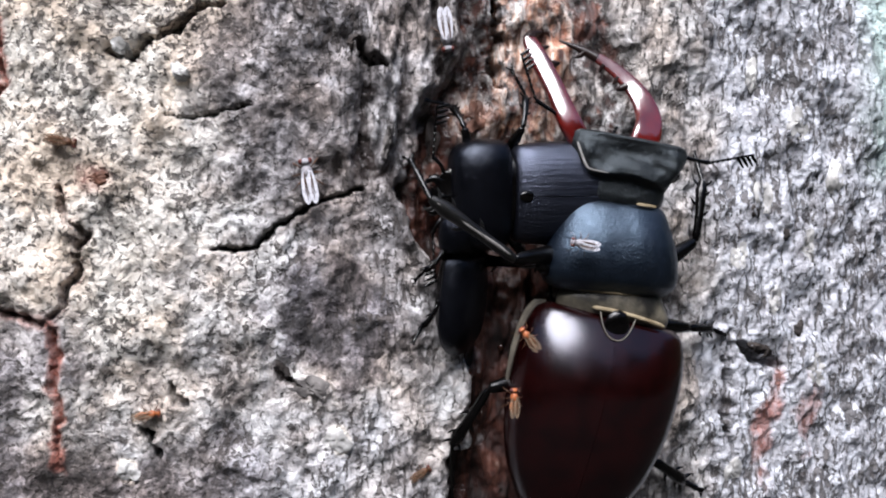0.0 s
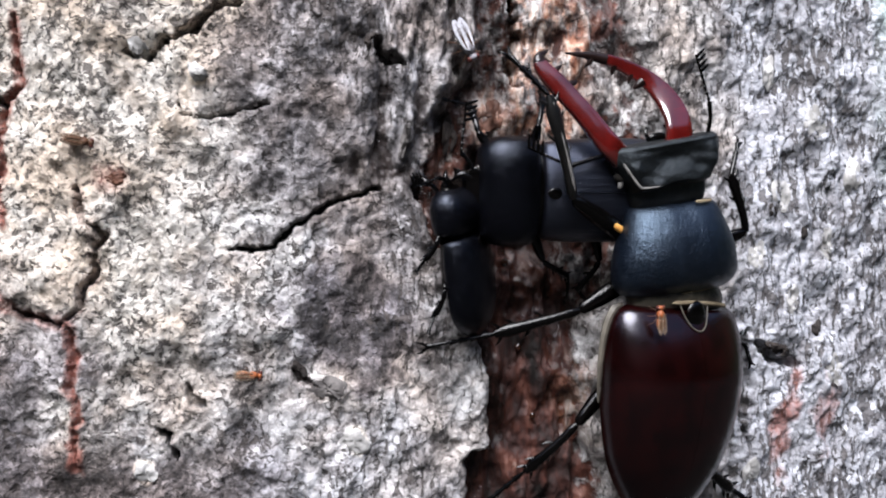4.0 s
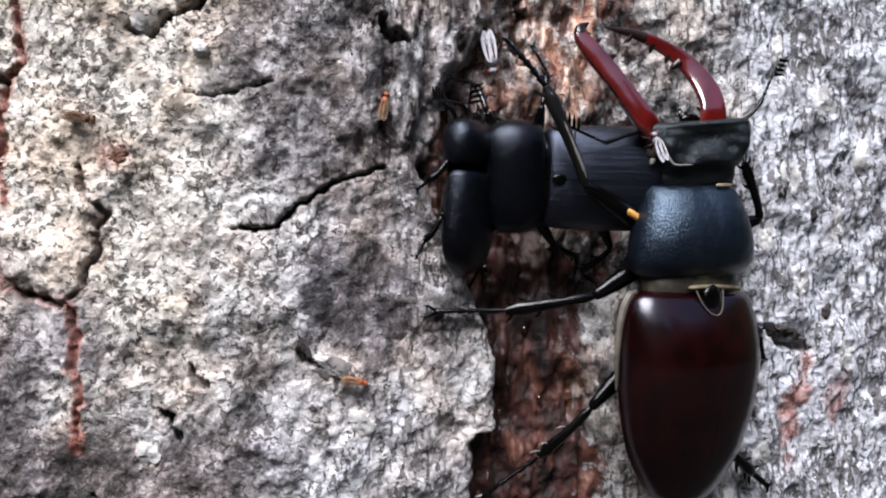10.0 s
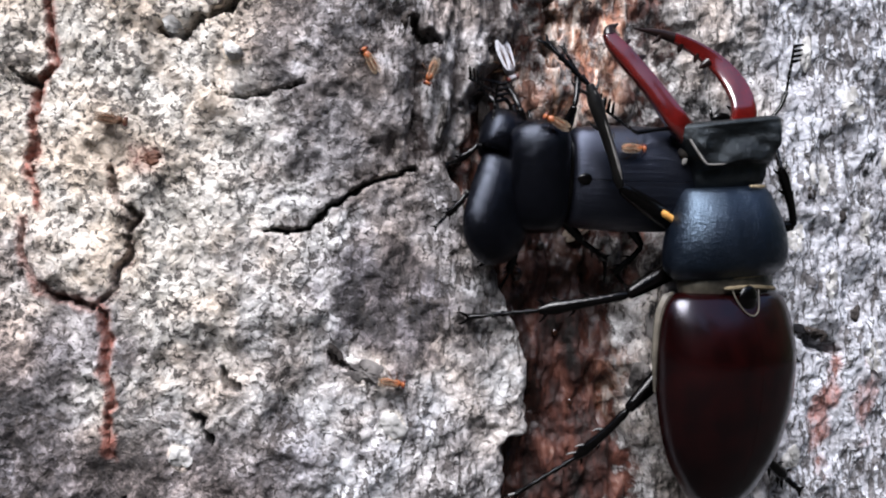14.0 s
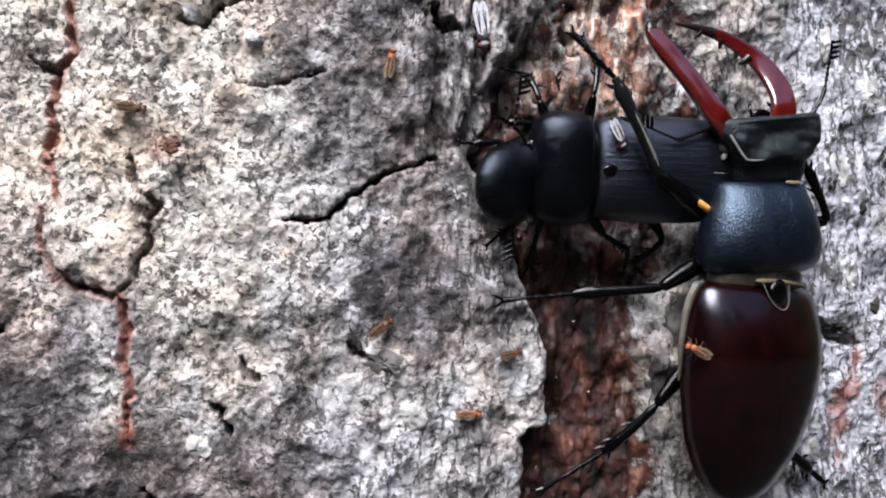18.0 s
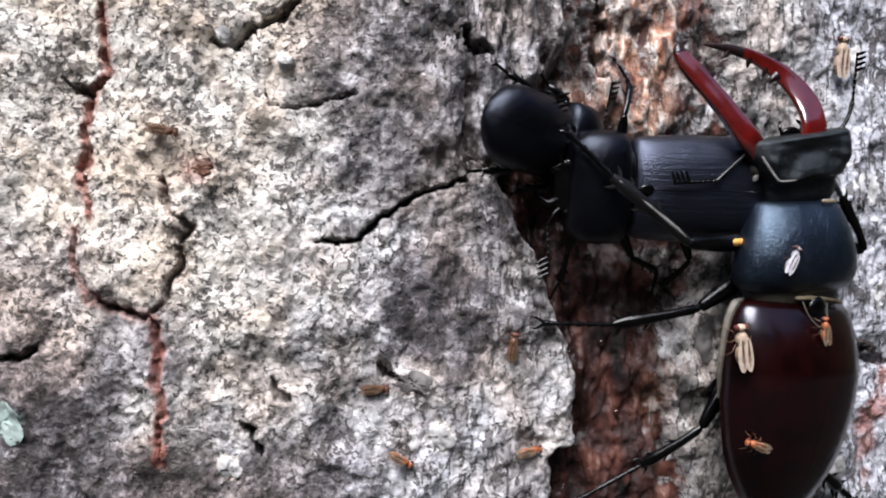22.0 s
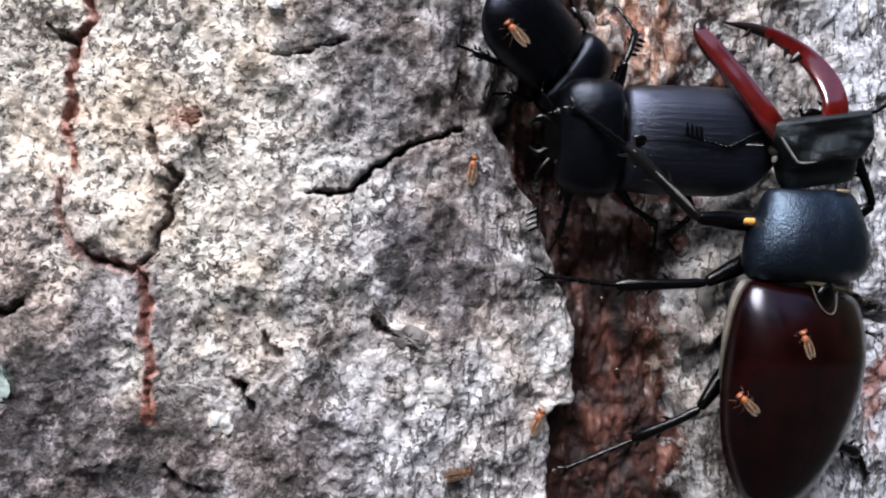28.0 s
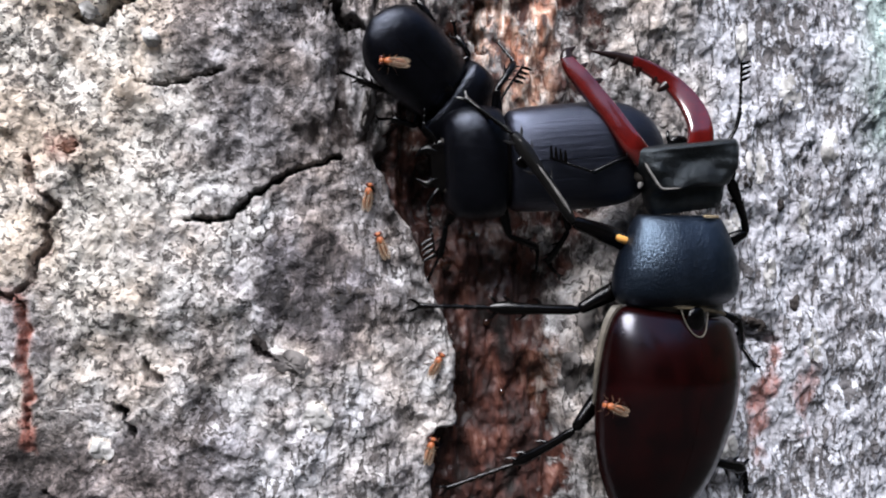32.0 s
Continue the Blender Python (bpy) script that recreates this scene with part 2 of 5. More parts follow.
def ground_material():
    g = Graph("dim_ground")
    v = g.scaled(1, 1, 1)
    # unseen ground; shade is put into its colour so shells reflect little
    g.set(Base_Color=g.ramp(g.noise(v, 9, 8, 0.7), [(0.3, (0.002, 0.0015, 0.001)), (0.5, (0.005, 0.004, 0.0025)), (0.7, (0.009, 0.009, 0.004))]), Roughness=0.95)
    g.bump(g.noise(v, 30, 4), 0.6, 0.03)
    return g.mat


def wing_material(name, alpha, tint):
    g = Graph(name)
    v = g.scaled(1000, 1000, 1000)
    g.set(Base_Color=g.ramp(g.noise(v, 3.0, 3), [(0.35, tint), (0.65, tuple(min(c * 1.5, 0.9) for c in tint))]), Roughness=0.45, Alpha=alpha)
    return g.mat


def ring_material():
    g = Graph("ring_green")
    v = g.scaled(1, 1, 1)
    g.set(Base_Color=g.ramp(g.noise(v, 1.3, 8, 0.7), [(0.3, (0.006, 0.009, 0.005)), (0.55, (0.02, 0.03, 0.012)), (0.75, (0.045, 0.065, 0.024))]), Roughness=0.9)
    return g.mat


BARK = bark_material()
RING_GREEN = ring_material()
GROUND = ground_material()
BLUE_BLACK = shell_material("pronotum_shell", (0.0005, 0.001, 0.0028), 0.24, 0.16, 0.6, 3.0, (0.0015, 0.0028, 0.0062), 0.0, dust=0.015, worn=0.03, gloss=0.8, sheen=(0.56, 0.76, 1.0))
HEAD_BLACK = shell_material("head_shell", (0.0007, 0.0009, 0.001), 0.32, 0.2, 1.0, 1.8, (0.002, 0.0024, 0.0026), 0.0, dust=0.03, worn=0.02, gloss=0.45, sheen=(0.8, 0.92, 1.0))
MAROON = shell_material("elytra_shell", (0.0026, 0.0003, 0.0003), 0.2, 0.08, 0.06, 8.0, (0.007, 0.0006, 0.0005), 0.0, gloss=0.5, sheen=(0.88, 0.9, 1.0))
RED = shell_material("mandible_shell", (0.04, 0.002, 0.0015), 0.18, 0.06, 0.08, 4.0, (0.085, 0.004, 0.003), 1.0, gloss=1.0)
TIP_BLACK = shell_material("mandible_tip", (0.006, 0.0025, 0.002), 0.3, 0.1, 0.1, 4.0)
LEG_BLACK = shell_material("leg_shell", (0.0006, 0.0005, 0.0005), 0.16, 0.08, 0.35, 4.0, (0.0018, 0.0015, 0.0015), 0.0, dust=0.006, gloss=0.26)
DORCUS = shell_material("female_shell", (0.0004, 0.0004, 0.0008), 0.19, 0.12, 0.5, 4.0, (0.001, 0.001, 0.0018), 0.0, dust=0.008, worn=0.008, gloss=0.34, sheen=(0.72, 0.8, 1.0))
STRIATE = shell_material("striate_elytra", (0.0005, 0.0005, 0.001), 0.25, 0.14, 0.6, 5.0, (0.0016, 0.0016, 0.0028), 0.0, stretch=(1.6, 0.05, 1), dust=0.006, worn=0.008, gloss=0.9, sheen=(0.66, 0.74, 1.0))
GOLD = shell_material("golden_hair", (0.1, 0.07, 0.035), 0.7, 0.2, 0.8, 9.0, (0.34, 0.28, 0.18))
AMBER = shell_material("amber_hair", (0.62, 0.28, 0.05), 0.55, 0.2, 0.8, 9.0, (0.75, 0.42, 0.12))
TAN = shell_material("tan_membrane", (0.03, 0.027, 0.022), 0.5, 0.2, 0.8, 2.0, (0.13, 0.115, 0.09))
MEMBRANE = shell_material("neck_membrane", (0.015, 0.014, 0.012), 0.4, 0.2, 0.8, 2.0, (0.13, 0.115, 0.085))
# leg black made lighter: the tibia's silvery highlight put into its colour
LEG_SHEEN = shell_material("tibia_sheen", (0.0015, 0.0015, 0.0015), 0.32, 0.15, 0.6, 5.0, (0.007, 0.0065, 0.006), gloss=0.4)
SILVER = shell_material("tibia_hair", (0.09, 0.085, 0.08), 0.4, 0.2, 0.8, 6.0, (0.2, 0.19, 0.18))
EYE = shell_material("eye_shell", (0.02, 0.018, 0.016), 0.1, 0.05, 0.1, 6.0)
LICHEN = shell_material("pale_lichen", (0.2, 0.195, 0.185), 0.9, 0.1, 1.0, 1.5, (0.62, 0.61, 0.59))
LICHEN_GREEN = shell_material("green_lichen", (0.2, 0.27, 0.24), 0.9, 0.1, 1.0, 2.2, (0.42, 0.5, 0.46))
SCAB = shell_material("brown_scab", (0.02, 0.009, 0.006), 0.7, 0.2, 1.0, 1.1, (0.11, 0.045, 0.025))
CHIP = shell_material("bark_chip", (0.035, 0.031, 0.03), 0.85, 0.1, 1.0, 1.0, (0.2, 0.185, 0.175))
DARK_CHIP = shell_material("dark_chip", (0.015, 0.012, 0.011), 0.8, 0.1, 1.0, 1.4, (0.05, 0.04, 0.035))
SAP = shell_material("wet_sap", (0.012, 0.004, 0.002), 0.08, 0.04, 0.05, 2.0, (0.03, 0.01, 0.005), 0.6, gloss=0.5)
FLY_BODY = shell_material("fly_body", (0.2, 0.055, 0.018), 0.4, 0.15, 0.4, 5.0, (0.32, 0.1, 0.032))
FLY_DARK = shell_material("dark_fly_body", (0.06, 0.028, 0.014), 0.45, 0.15, 0.4, 5.0, (0.12, 0.055, 0.028))
FLY_GREY = shell_material("grey_fly_body", (0.16, 0.15, 0.16), 0.5, 0.15, 0.4, 5.0, (0.28, 0.27, 0.29))
FLY_TAN = shell_material("tan_body", (0.22, 0.15, 0.1), 0.6, 0.2, 0.6, 4.0, (0.4, 0.32, 0.24))
FLY_EYE = shell_material("fly_eye", (0.05, 0.012, 0.009), 0.35, 0.1, 0.3, 9.0)
FLY_WING = wing_material("fly_wing", 0.26, (0.26, 0.19, 0.13))
FLY_DUSK = wing_material("dusky_wing", 0.45, (0.1, 0.06, 0.035))
FLY_VEINED = wing_material("veined_wing", 0.75, (0.42, 0.34, 0.27))
# pale, nearly opaque tint: sky glint on the wings painted as colour
FLY_PALE = wing_material("pale_wing", 0.8, (0.5, 0.5, 0.54))


# ---- bark and ground ----
def lattice_noise(x, y, seed):
    table = np.random.RandomState(seed).rand(256, 256)
    xi, yi = np.floor(x).astype(int), np.floor(y).astype(int)
    fx, fy = x - xi, y - yi
    fx, fy = fx * fx * fx * (fx * (fx * 6 - 15) + 10), fy * fy * fy * (fy * (fy * 6 - 15) + 10)
    a, b = table[xi % 256, yi % 256], table[(xi + 1) % 256, yi % 256]
    c, d = table[xi % 256, (yi + 1) % 256], table[(xi + 1) % 256, (yi + 1) % 256]
    return (a + (b - a) * fx) * (1 - fy) + (c + (d - c) * fx) * fy - 0.5


def layered(x, y, seed, octaves=4, gain=0.5):
    total, size = 0.0, 1.0
    for n in range(octaves):
        total = total + size * lattice_noise(x * 2 ** n + 7.3 * n, y * 2 ** n + 3.1 * n, seed + n)
        size *= gain
    return total


def line_distance(x, z, points):
    """Distance to a broken line, and how far along it, 0 to 1."""
    best, along = np.full(x.shape, 1e9), np.zeros(x.shape)
    for n, ((ax, az), (bx, bz)) in enumerate(zip(points, points[1:])):
        dx, dz = bx - ax, bz - az
        f = np.clip(((x - ax) * dx + (z - az) * dz) / (dx * dx + dz * dz), 0, 1)
        d = np.hypot(x - ax - f * dx, z - az - f * dz)
        along = np.where(d < best, (n + f) / (len(points) - 1), along)
        best = np.minimum(best, d)
    return best, along


def smooth(a, b, v):
    f = np.clip((v - a) / (b - a), 0, 1)
    return f * f * (3 - 2 * f)


# fissures: points in mm, half width, depth, rust
CRACKS = [
    ([(-17.9, 2.6), (-15.2, 2.6), (-12.4, 3.2), (-9.4, 6.1), (-6.4, 8.1), (-3.2, 9.6), (-0.3, 10.0)], 0.29, 2.6, 0.0),
    ([(-28.9, 24.5), (-26.0, 24.7), (-24.9, 26.1), (-22.2, 27.5), (-19.7, 29.2), (-16.0, 31.0)], 0.5, 3.2, 0.0),
    ([(-23.2, 19.9), (-22.6, 18.4), (-21.1, 17.8), (-18.1, 18.3), (-13.1, 19.2)], 0.2, 1.4, 0.0),
    ([(-34.1, 10.0), (-33.6, 7.8), (-33.2, 6.3), (-31.4, 4.6), (-32.0, 2.9), (-32.4, 0.4), (-34.0, -3.1), (-35.9, -5.2)], 0.36, 1.7, 0.25),
    ([(-40.5, 28.4), (-40.3, 23.6), (-40.1, 20.9), (-41.9, 18.5), (-42.7, 15.1), (-42.8, 11.5), (-42.7, 8.4), (-42.3, 5.3)], 0.4, 1.4, 1.0),
    ([(-44.5, 4.1), (-44.3, 1.0), (-42.9, -2.7), (-40.5, -4.6), (-36.8, -5.6), (-35.9, -5.2)], 0.5, 1.7, 0.6),
    ([(-35.6, -5.6), (-34.7, -9.6), (-35.3, -12.8), (-34.6, -17.2), (-34.9, -22.4)], 0.42, 1.2, 1.0),
    ([(-10.3, -11.5), (-9.0, -12.5), (-7.4, -13.2)], 0.4, 1.1, 0.1),
    ([(-22.5, -12.3), (-22.1, -14.9), (-21.0, -15.8)], 0.3, 1.5, 0.0),
    ([(-25.7, -18.3), (-24.8, -19.6), (-23.7, -21.9)], 0.6, 2.4, 0.0),
    ([(-55.7, -10.4), (-53.2, -10.7), (-51.3, -9.7), (-48.4, -8.8)], 0.5, 2.2, 0.0),
    ([(-34.4, -27.2), (-32.6, -29.2), (-29.6, -30.6)], 0.6, 2.2, 0.0),
    ([(15.6, 33.0), (16.0, 26.7), (17.1, 23.5)], 0.7, 3.0, 0.0),
    ([(49.6, -9.6), (51.6, -11.3), (55.0, -12.4)], 0.9, 2.2, 0.0),
    ([(47.6, -8.0), (48.2, -13.5), (48.0, -18.0), (48.9, -25.0)], 0.5, 2.0, 0.0),
    ([(60.5, 14.0), (60.0, 6.0), (61.2, -3.0)], 0.4, 1.6, 0.0),
    ([(-44.6, 20.5), (-43.0, 19.2), (-41.9, 18.5)], 0.5, 1.8, 0.0),
    ([(-1.2, 26.0), (-0.4, 24.6), (1.6, 23.8)], 0.6, 1.8, 0.0),
]
GROOVE_Z = [-32, -27, -22.6, -20.9, -12.8, -6.1, 1.2, 5.1, 10.2, 19.0, 23.3, 28.2, 33]
GROOVE_LEFT = [9.8, 10.5, 9.6, 12.6, 12.3, 10.9, 7.7, 5.6, 3.4, 6.5, 9.5, 11.5, 12.0]
GROOVE_RIGHT = [28.5, 28.0, 26.5, 26.0, 24.1, 27.2, 30.5, 33.0, 35.0, 34.0, 33.0, 32.0, 31.0]


def bark_face():
    fine_x = np.arange(-72.0, 86.0, 0.26)
    fine_z = np.arange(-46.0, 48.0, 0.26)
    half = math.pi * R_TRUNK
    # columns run round the trunk by arc length, fine only where the bark is seen close
    arc = R_TRUNK * np.arcsin(np.clip((fine_x - X_NEAR) / R_TRUNK, -1, 1))
    arc = np.r_[np.linspace(-half, arc[0], 60)[:-1], arc, np.linspace(arc[-1], half, 60)[1:]]
    zs = np.r_[np.linspace(-SPOT - 20, -46, 70)[:-1], fine_z, np.linspace(47.9, 1300, 60)[1:], np.linspace(1400, 6000, 11)]
    s, z = np.meshgrid(arc, zs)
    ang = s / R_TRUNK
    x = X_NEAR + R_TRUNK * np.sin(ang)
    front = np.cos(ang) > 0
    u = np.where(front, x, s)
    # wander the coordinates so that no line runs straight
    wx = u + 1.1 * layered(u / 5, z / 5, 11, 3) + 0.5 * layered(u / 1.3, z / 1.3, 15, 2)
    wz = z + 1.1 * layered(u / 5, z / 5, 21, 3) + 0.5 * layered(u / 1.3, z / 1.3, 25, 2)
    h = 1.9 * layered(u / 17, z / 22, 31, 3) + 0.5 * layered(u / 4.2, z / 6.5, 41, 3)
    h += 0.26 * (np.abs(layered(wx / 2.2, wz / 3.6, 51, 3)) - 0.2) * -2 + 0.14 * layered(u / 0.9, z / 1.1, 61, 2) + 0.2 * layered(wx / 1.5, wz / 2.0, 63, 2)
    plate = 5.0 * layered(wx / 4.5, wz / 6.0, 121, 5, 0.6)
    h += 0.24 * (np.floor(plate) + smooth(0.75, 1.0, plate - np.floor(plate)))
    left = np.interp(wz, GROOVE_Z, GROOVE_LEFT)
    right = np.interp(wz, GROOVE_Z, GROOVE_RIGHT)
    bank = smooth(8, 14, wz)
    inside = smooth(-0.5 - 2.5 * bank, 0.6 + 1.5 * bank, wx - left) * smooth(-1.2, 1.6, right - wx) * front * smooth(-60, -40, z) * smooth(60, 42, z)
    streak = layered(u / 1.8, z / 6.5, 71, 4)
    h = h * (1 - 0.45 * inside) + inside * (-3.4 + 2.0 * streak + 1.5 * layered(u / 3.5, z / 4.5, 81, 4))
    # a hollow under the two dark beetles
    hollow = smooth(1.15, 0.55, np.hypot((wx - 15.0) / 8.5, (wz - 7.5) / 9.0)) * inside
    h -= 2.6 * hollow * (1 - 0.7 * layered(u / 1.6, z / 4.0, 161, 3))
    # upright flaps of torn bark beside the head of the sap run
    torn = smooth(-5.0, -1.0, wx + 3 * layered(u / 3, z / 5, 155, 2)) * smooth(15.5, 13.0, wx) * smooth(8, 13, wz) * front * smooth(60, 42, z) * (1 - 0.6 * inside)
    flap = layered(u / 2.1, z / 9.0, 151, 4, 0.6)
    h += torn * (2.6 * flap - 0.3)
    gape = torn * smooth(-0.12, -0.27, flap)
    # a raised grey island beside the groove, and the plate edge that curls over it
    island = smooth(5.0, 2.5, np.hypot((wx - 28.0) / 1.0, (wz + 10.0) / 1.5)) * front
    h += 2.2 * island
    lip = np.exp(-((wx - left + 1.2) / 1.3) ** 2) * front * smooth(-40, -20, z) * smooth(40, 20, z)
    h += 0.8 * lip
    rust, pit = np.zeros_like(h), np.zeros_like(h)
    for points, wide, deep, red in CRACKS:
        d, along = line_distance(wx, wz, points)
        d = np.where(front, d + 0.42 * layered(u / 0.8, z / 0.8, 95, 3) * np.minimum(d, 1.0), 1e3)
        w = 0.82 * wide * (0.45 + 0.75 * np.sin(np.pi * np.clip(along, 0.04, 0.96)) ** 0.6) * (1 + 1.3 * layered(u / 0.9, z / 0.9, 91, 3))
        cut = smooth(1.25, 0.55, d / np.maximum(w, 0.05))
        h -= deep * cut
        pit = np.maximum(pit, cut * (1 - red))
        rust = np.maximum(rust, red * smooth(2.4, 0.6, d / wide))
    # knot ring of the old branch scar
    ring = np.hypot((wx + 38.0) / 6.2, (wz - 3.0) / 9.0)
    h += 0.6 * smooth(1.05, 0.55, ring) * front
    # pigment zones, and one mask that adds painted shade in recesses
    blotch = layered(u / 9, z / 9, 101, 4)
    pale = smooth(-9, -27, wx + 14 * blotch) * smooth(-22, -4, wz + 10 * blotch) * front
    mauve = np.maximum(1.1 * smooth(7.5, 3.0, np.hypot((wx + 4.5) / 1.15, wz + 4.5) + 7 * blotch + 3 * layered(u / 2.5, z / 3.5, 131, 3)), 0.5 * smooth(-21, -13, wx + 9 * blotch) * smooth(4, -2, wx) * smooth(6, 11, wz + 6 * blotch))
    mauve = np.maximum(mauve, 0.95 * smooth(-4, -16, wz + 10 * blotch) * smooth(-30, -38, wx + 8 * blotch))
    mauve = np.maximum(mauve, 0.8 * smooth(-19, -26, wz + 8 * blotch) * smooth(-10, -20, wx + 8 * blotch))
    mauve = np.maximum(mauve, 0.3 * torn)
    mauve = np.maximum(mauve, 0.4 * smooth(-14, -6, wx + 8 * blotch) * smooth(9, 4, wx) * smooth(-12, -7, wz + 6 * blotch))
    mauve = np.maximum(mauve, 0.6 * smooth(-37, -45, wx + 6 * blotch) * smooth(8, 1, wz + 5 * blotch))
    cool = smooth(40, 48, wx + 5 * blotch) * front
    cool = np.maximum(cool, 0.55 * smooth(-14, -24, wz + 8 * blotch) * smooth(-24, -6, wx) * smooth(14, 8, wx))
    orange = np.maximum(smooth(15.5, 17.0, wx) * smooth(27.0, 23.0, wx) * smooth(12.0, 16.0, wz), 0.7 * smooth(3.6, 1.6, np.hypot(wx - 13.0, (wz - 19.0) / 1.3))) * front
    orange = np.maximum(orange, 0.5 * smooth(2.4, 1.0, np.hypot(wx - 24.0, (wz + 16.0) / 3)))
    rust = np.maximum(rust, 0.85 * smooth(2.4, 0.9, np.hypot(wx - 54.4 - 0.12 * (wz + 19), (wz + 19.5) / 3.6) + 1.6 * layered(u / 1.4, z / 2.4, 171, 3)))
    rust = np.maximum(rust, 0.6 * smooth(2.2, 0.8, np.hypot(wx - 60.5, (wz + 21.0) / 3.0) + 1.6 * layered(u / 1.4, z / 2.4, 175, 3)))
    rust = np.maximum(rust, 0.5 * smooth(2.2, 0.8, np.hypot((wx + 30.5) / 1.3, wz - 10.9)))
    wet_shade = np.maximum(inside * smooth(2.4, 0.4, np.abs(wx - left - 1.2)) * 0.8, 0.8 * inside * smooth(0.12, 0.36, layered(u / 5, z / 9, 111, 3)) * smooth(-30, -16, wz))
    # torn gaps, cracks and hollow: shade painted as dark base colour
    wet_shade = np.maximum(wet_shade * (1 - orange), 0.95 * gape)
    wet_shade = np.maximum(wet_shade, np.maximum(0.75 * pit, 0.4 * hollow * smooth(17, 13, wz + 6 * blotch)))
    sappy = 0.55 + 0.4 * smooth(9.0, 4.5, np.abs(wx - left - 7.0)) * smooth(12, 4, wz) + 0.1 * smooth(10, 14, wz) * smooth(14, 11, wx)
    teal = 0.7 * np.maximum(smooth(2.6, 1.7, np.hypot(wx + 52.5, wz + 17.0)), smooth(66, 74, wx + 4 * blotch) * smooth(8, 20, wz))
    white = np.maximum(smooth(1.3, 0.9, np.hypot(wx + 20.7, wz - 22.6)), smooth(1.5, 1.0, np.hypot(wx + 27.4, (wz + 22.7) / 1.2)))
    white = np.maximum(white, smooth(2.0, 1.2, np.hypot(wx + 3.5, (wz + 19.5) / 1.2)))
    pale = np.minimum(pale + 1.5 * white, 2.0)
    h += 0.25 * white
    y = Y_NEAR + R_TRUNK * (1 - np.cos(ang)) - LEAN * z
    h[-1] = -R_TRUNK
    co = np.stack([x + np.sin(ang) * h, y - np.cos(ang) * h, z + SPOT], -1).reshape(-1, 3) * MM
    rows, cols = s.shape
    n = np.arange(rows * cols).reshape(rows, cols)
    quads = np.stack([n[:-1, :-1], n[:-1, 1:], n[1:, 1:], n[1:, :-1]], -1).reshape(-1, 4)
    me = bpy.data.meshes.new("bark")
    me.vertices.add(len(co))
    me.vertices.foreach_set("co", co.astype(np.float32).ravel())
    me.loops.add(quads.size)
    me.loops.foreach_set("vertex_index", quads.ravel().astype(np.int32))
    me.polygons.add(len(quads))
    me.polygons.foreach_set("loop_start", np.arange(0, quads.size, 4, dtype=np.int32))
    me.polygons.foreach_set("use_smooth", np.ones(len(quads), bool))
    me.update()
    for name, bands in (("zone_a", (pale, mauve, sappy * inside * (1 - island), orange)), ("zone_b", (cool, rust, wet_shade, teal))):
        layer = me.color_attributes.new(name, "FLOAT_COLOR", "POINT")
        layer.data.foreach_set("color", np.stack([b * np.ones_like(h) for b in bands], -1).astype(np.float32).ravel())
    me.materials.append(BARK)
    GRID.update(x=fine_x, z=fine_z, h=h[69:69 + len(fine_z), 59:59 + len(fine_x)])
    return me


GRID = {}
trunk = new("tree_trunk", None)
trunk.location = (0, 0.24, 0)
tagged(trunk, "old broadleaf trunk with cracked grey bark and a red sap run", "tree", kind="structure")
bark = new("bark", bark_face())
bark.parent = trunk
bark.location = (0, -0.24, 0)
tagged(bark, "weathered pale grey bark with fissures and rusty seams")


def relief(x, z):
    """How far the bark stands off the smooth face there, in mm."""
    i = int(np.clip(np.searchsorted(GRID["z"], z), 0, len(GRID["z"]) - 1))
    j = int(np.clip(np.searchsorted(GRID["x"], x), 0, len(GRID["x"]) - 1))
    return float(GRID["h"][i, j])


def ground_sheet():
    bm = bmesh.new()
    bmesh.ops.create_grid(bm, x_segments=8, y_segments=8, size=400)
    me = bpy.data.meshes.new("ground")
    bm.to_mesh(me)
    bm.free()
    me.materials.append(GROUND)
    return tagged(new("ground", me), "unseen ground, coloured extra dark to dim reflections", "ground", kind="structure")


ground_sheet()


def shade_ring():
    """An unseen dark ring all round, added to darken reflections; far behind camera and trunk."""
    rng = np.random.RandomState(5)
    bm = bmesh.new()
    n = 72
    low = [bm.verts.new((15 * math.sin(2 * math.pi * k / n), 15 * math.cos(2 * math.pi * k / n), -0.2)) for k in range(n)]
    top = [bm.verts.new((15.5 * math.sin(2 * math.pi * k / n), 15.5 * math.cos(2 * math.pi * k / n), 8.0 + 3.5 * rng.rand())) for k in range(n)]
    for k in range(n):
        j = (k + 1) % n
        bm.faces.new((low[k], low[j], top[j], top[k]))
    me = bpy.data.meshes.new("backdrop")
    bm.to_mesh(me)
    bm.free()
    me.materials.append(RING_GREEN)
    return tagged(new("backdrop", me), "unseen dark green ring added to darken reflections", "backdrop", kind="structure")


shade_ring()


# ---- shapes ----
def part(name, bm, material, parent=None, label="", at=None):
    """Link a bmesh in mm as one mesh object under a thing or a part."""
    bmesh.ops.recalc_face_normals(bm, faces=bm.faces)
    for v in bm.verts:
        v.co *= MM
    for f in bm.faces:
        f.smooth = True
    me = bpy.data.meshes.new(name)
    bm.to_mesh(me)
    bm.free()
    me.set_sharp_from_angle(angle=radians(48))
    me.materials.append(material)
    ob = new(name, me)
    ob.parent = parent
    if at is not None:
        ob.matrix_basis = at
    return tagged(ob, label) if label else ob


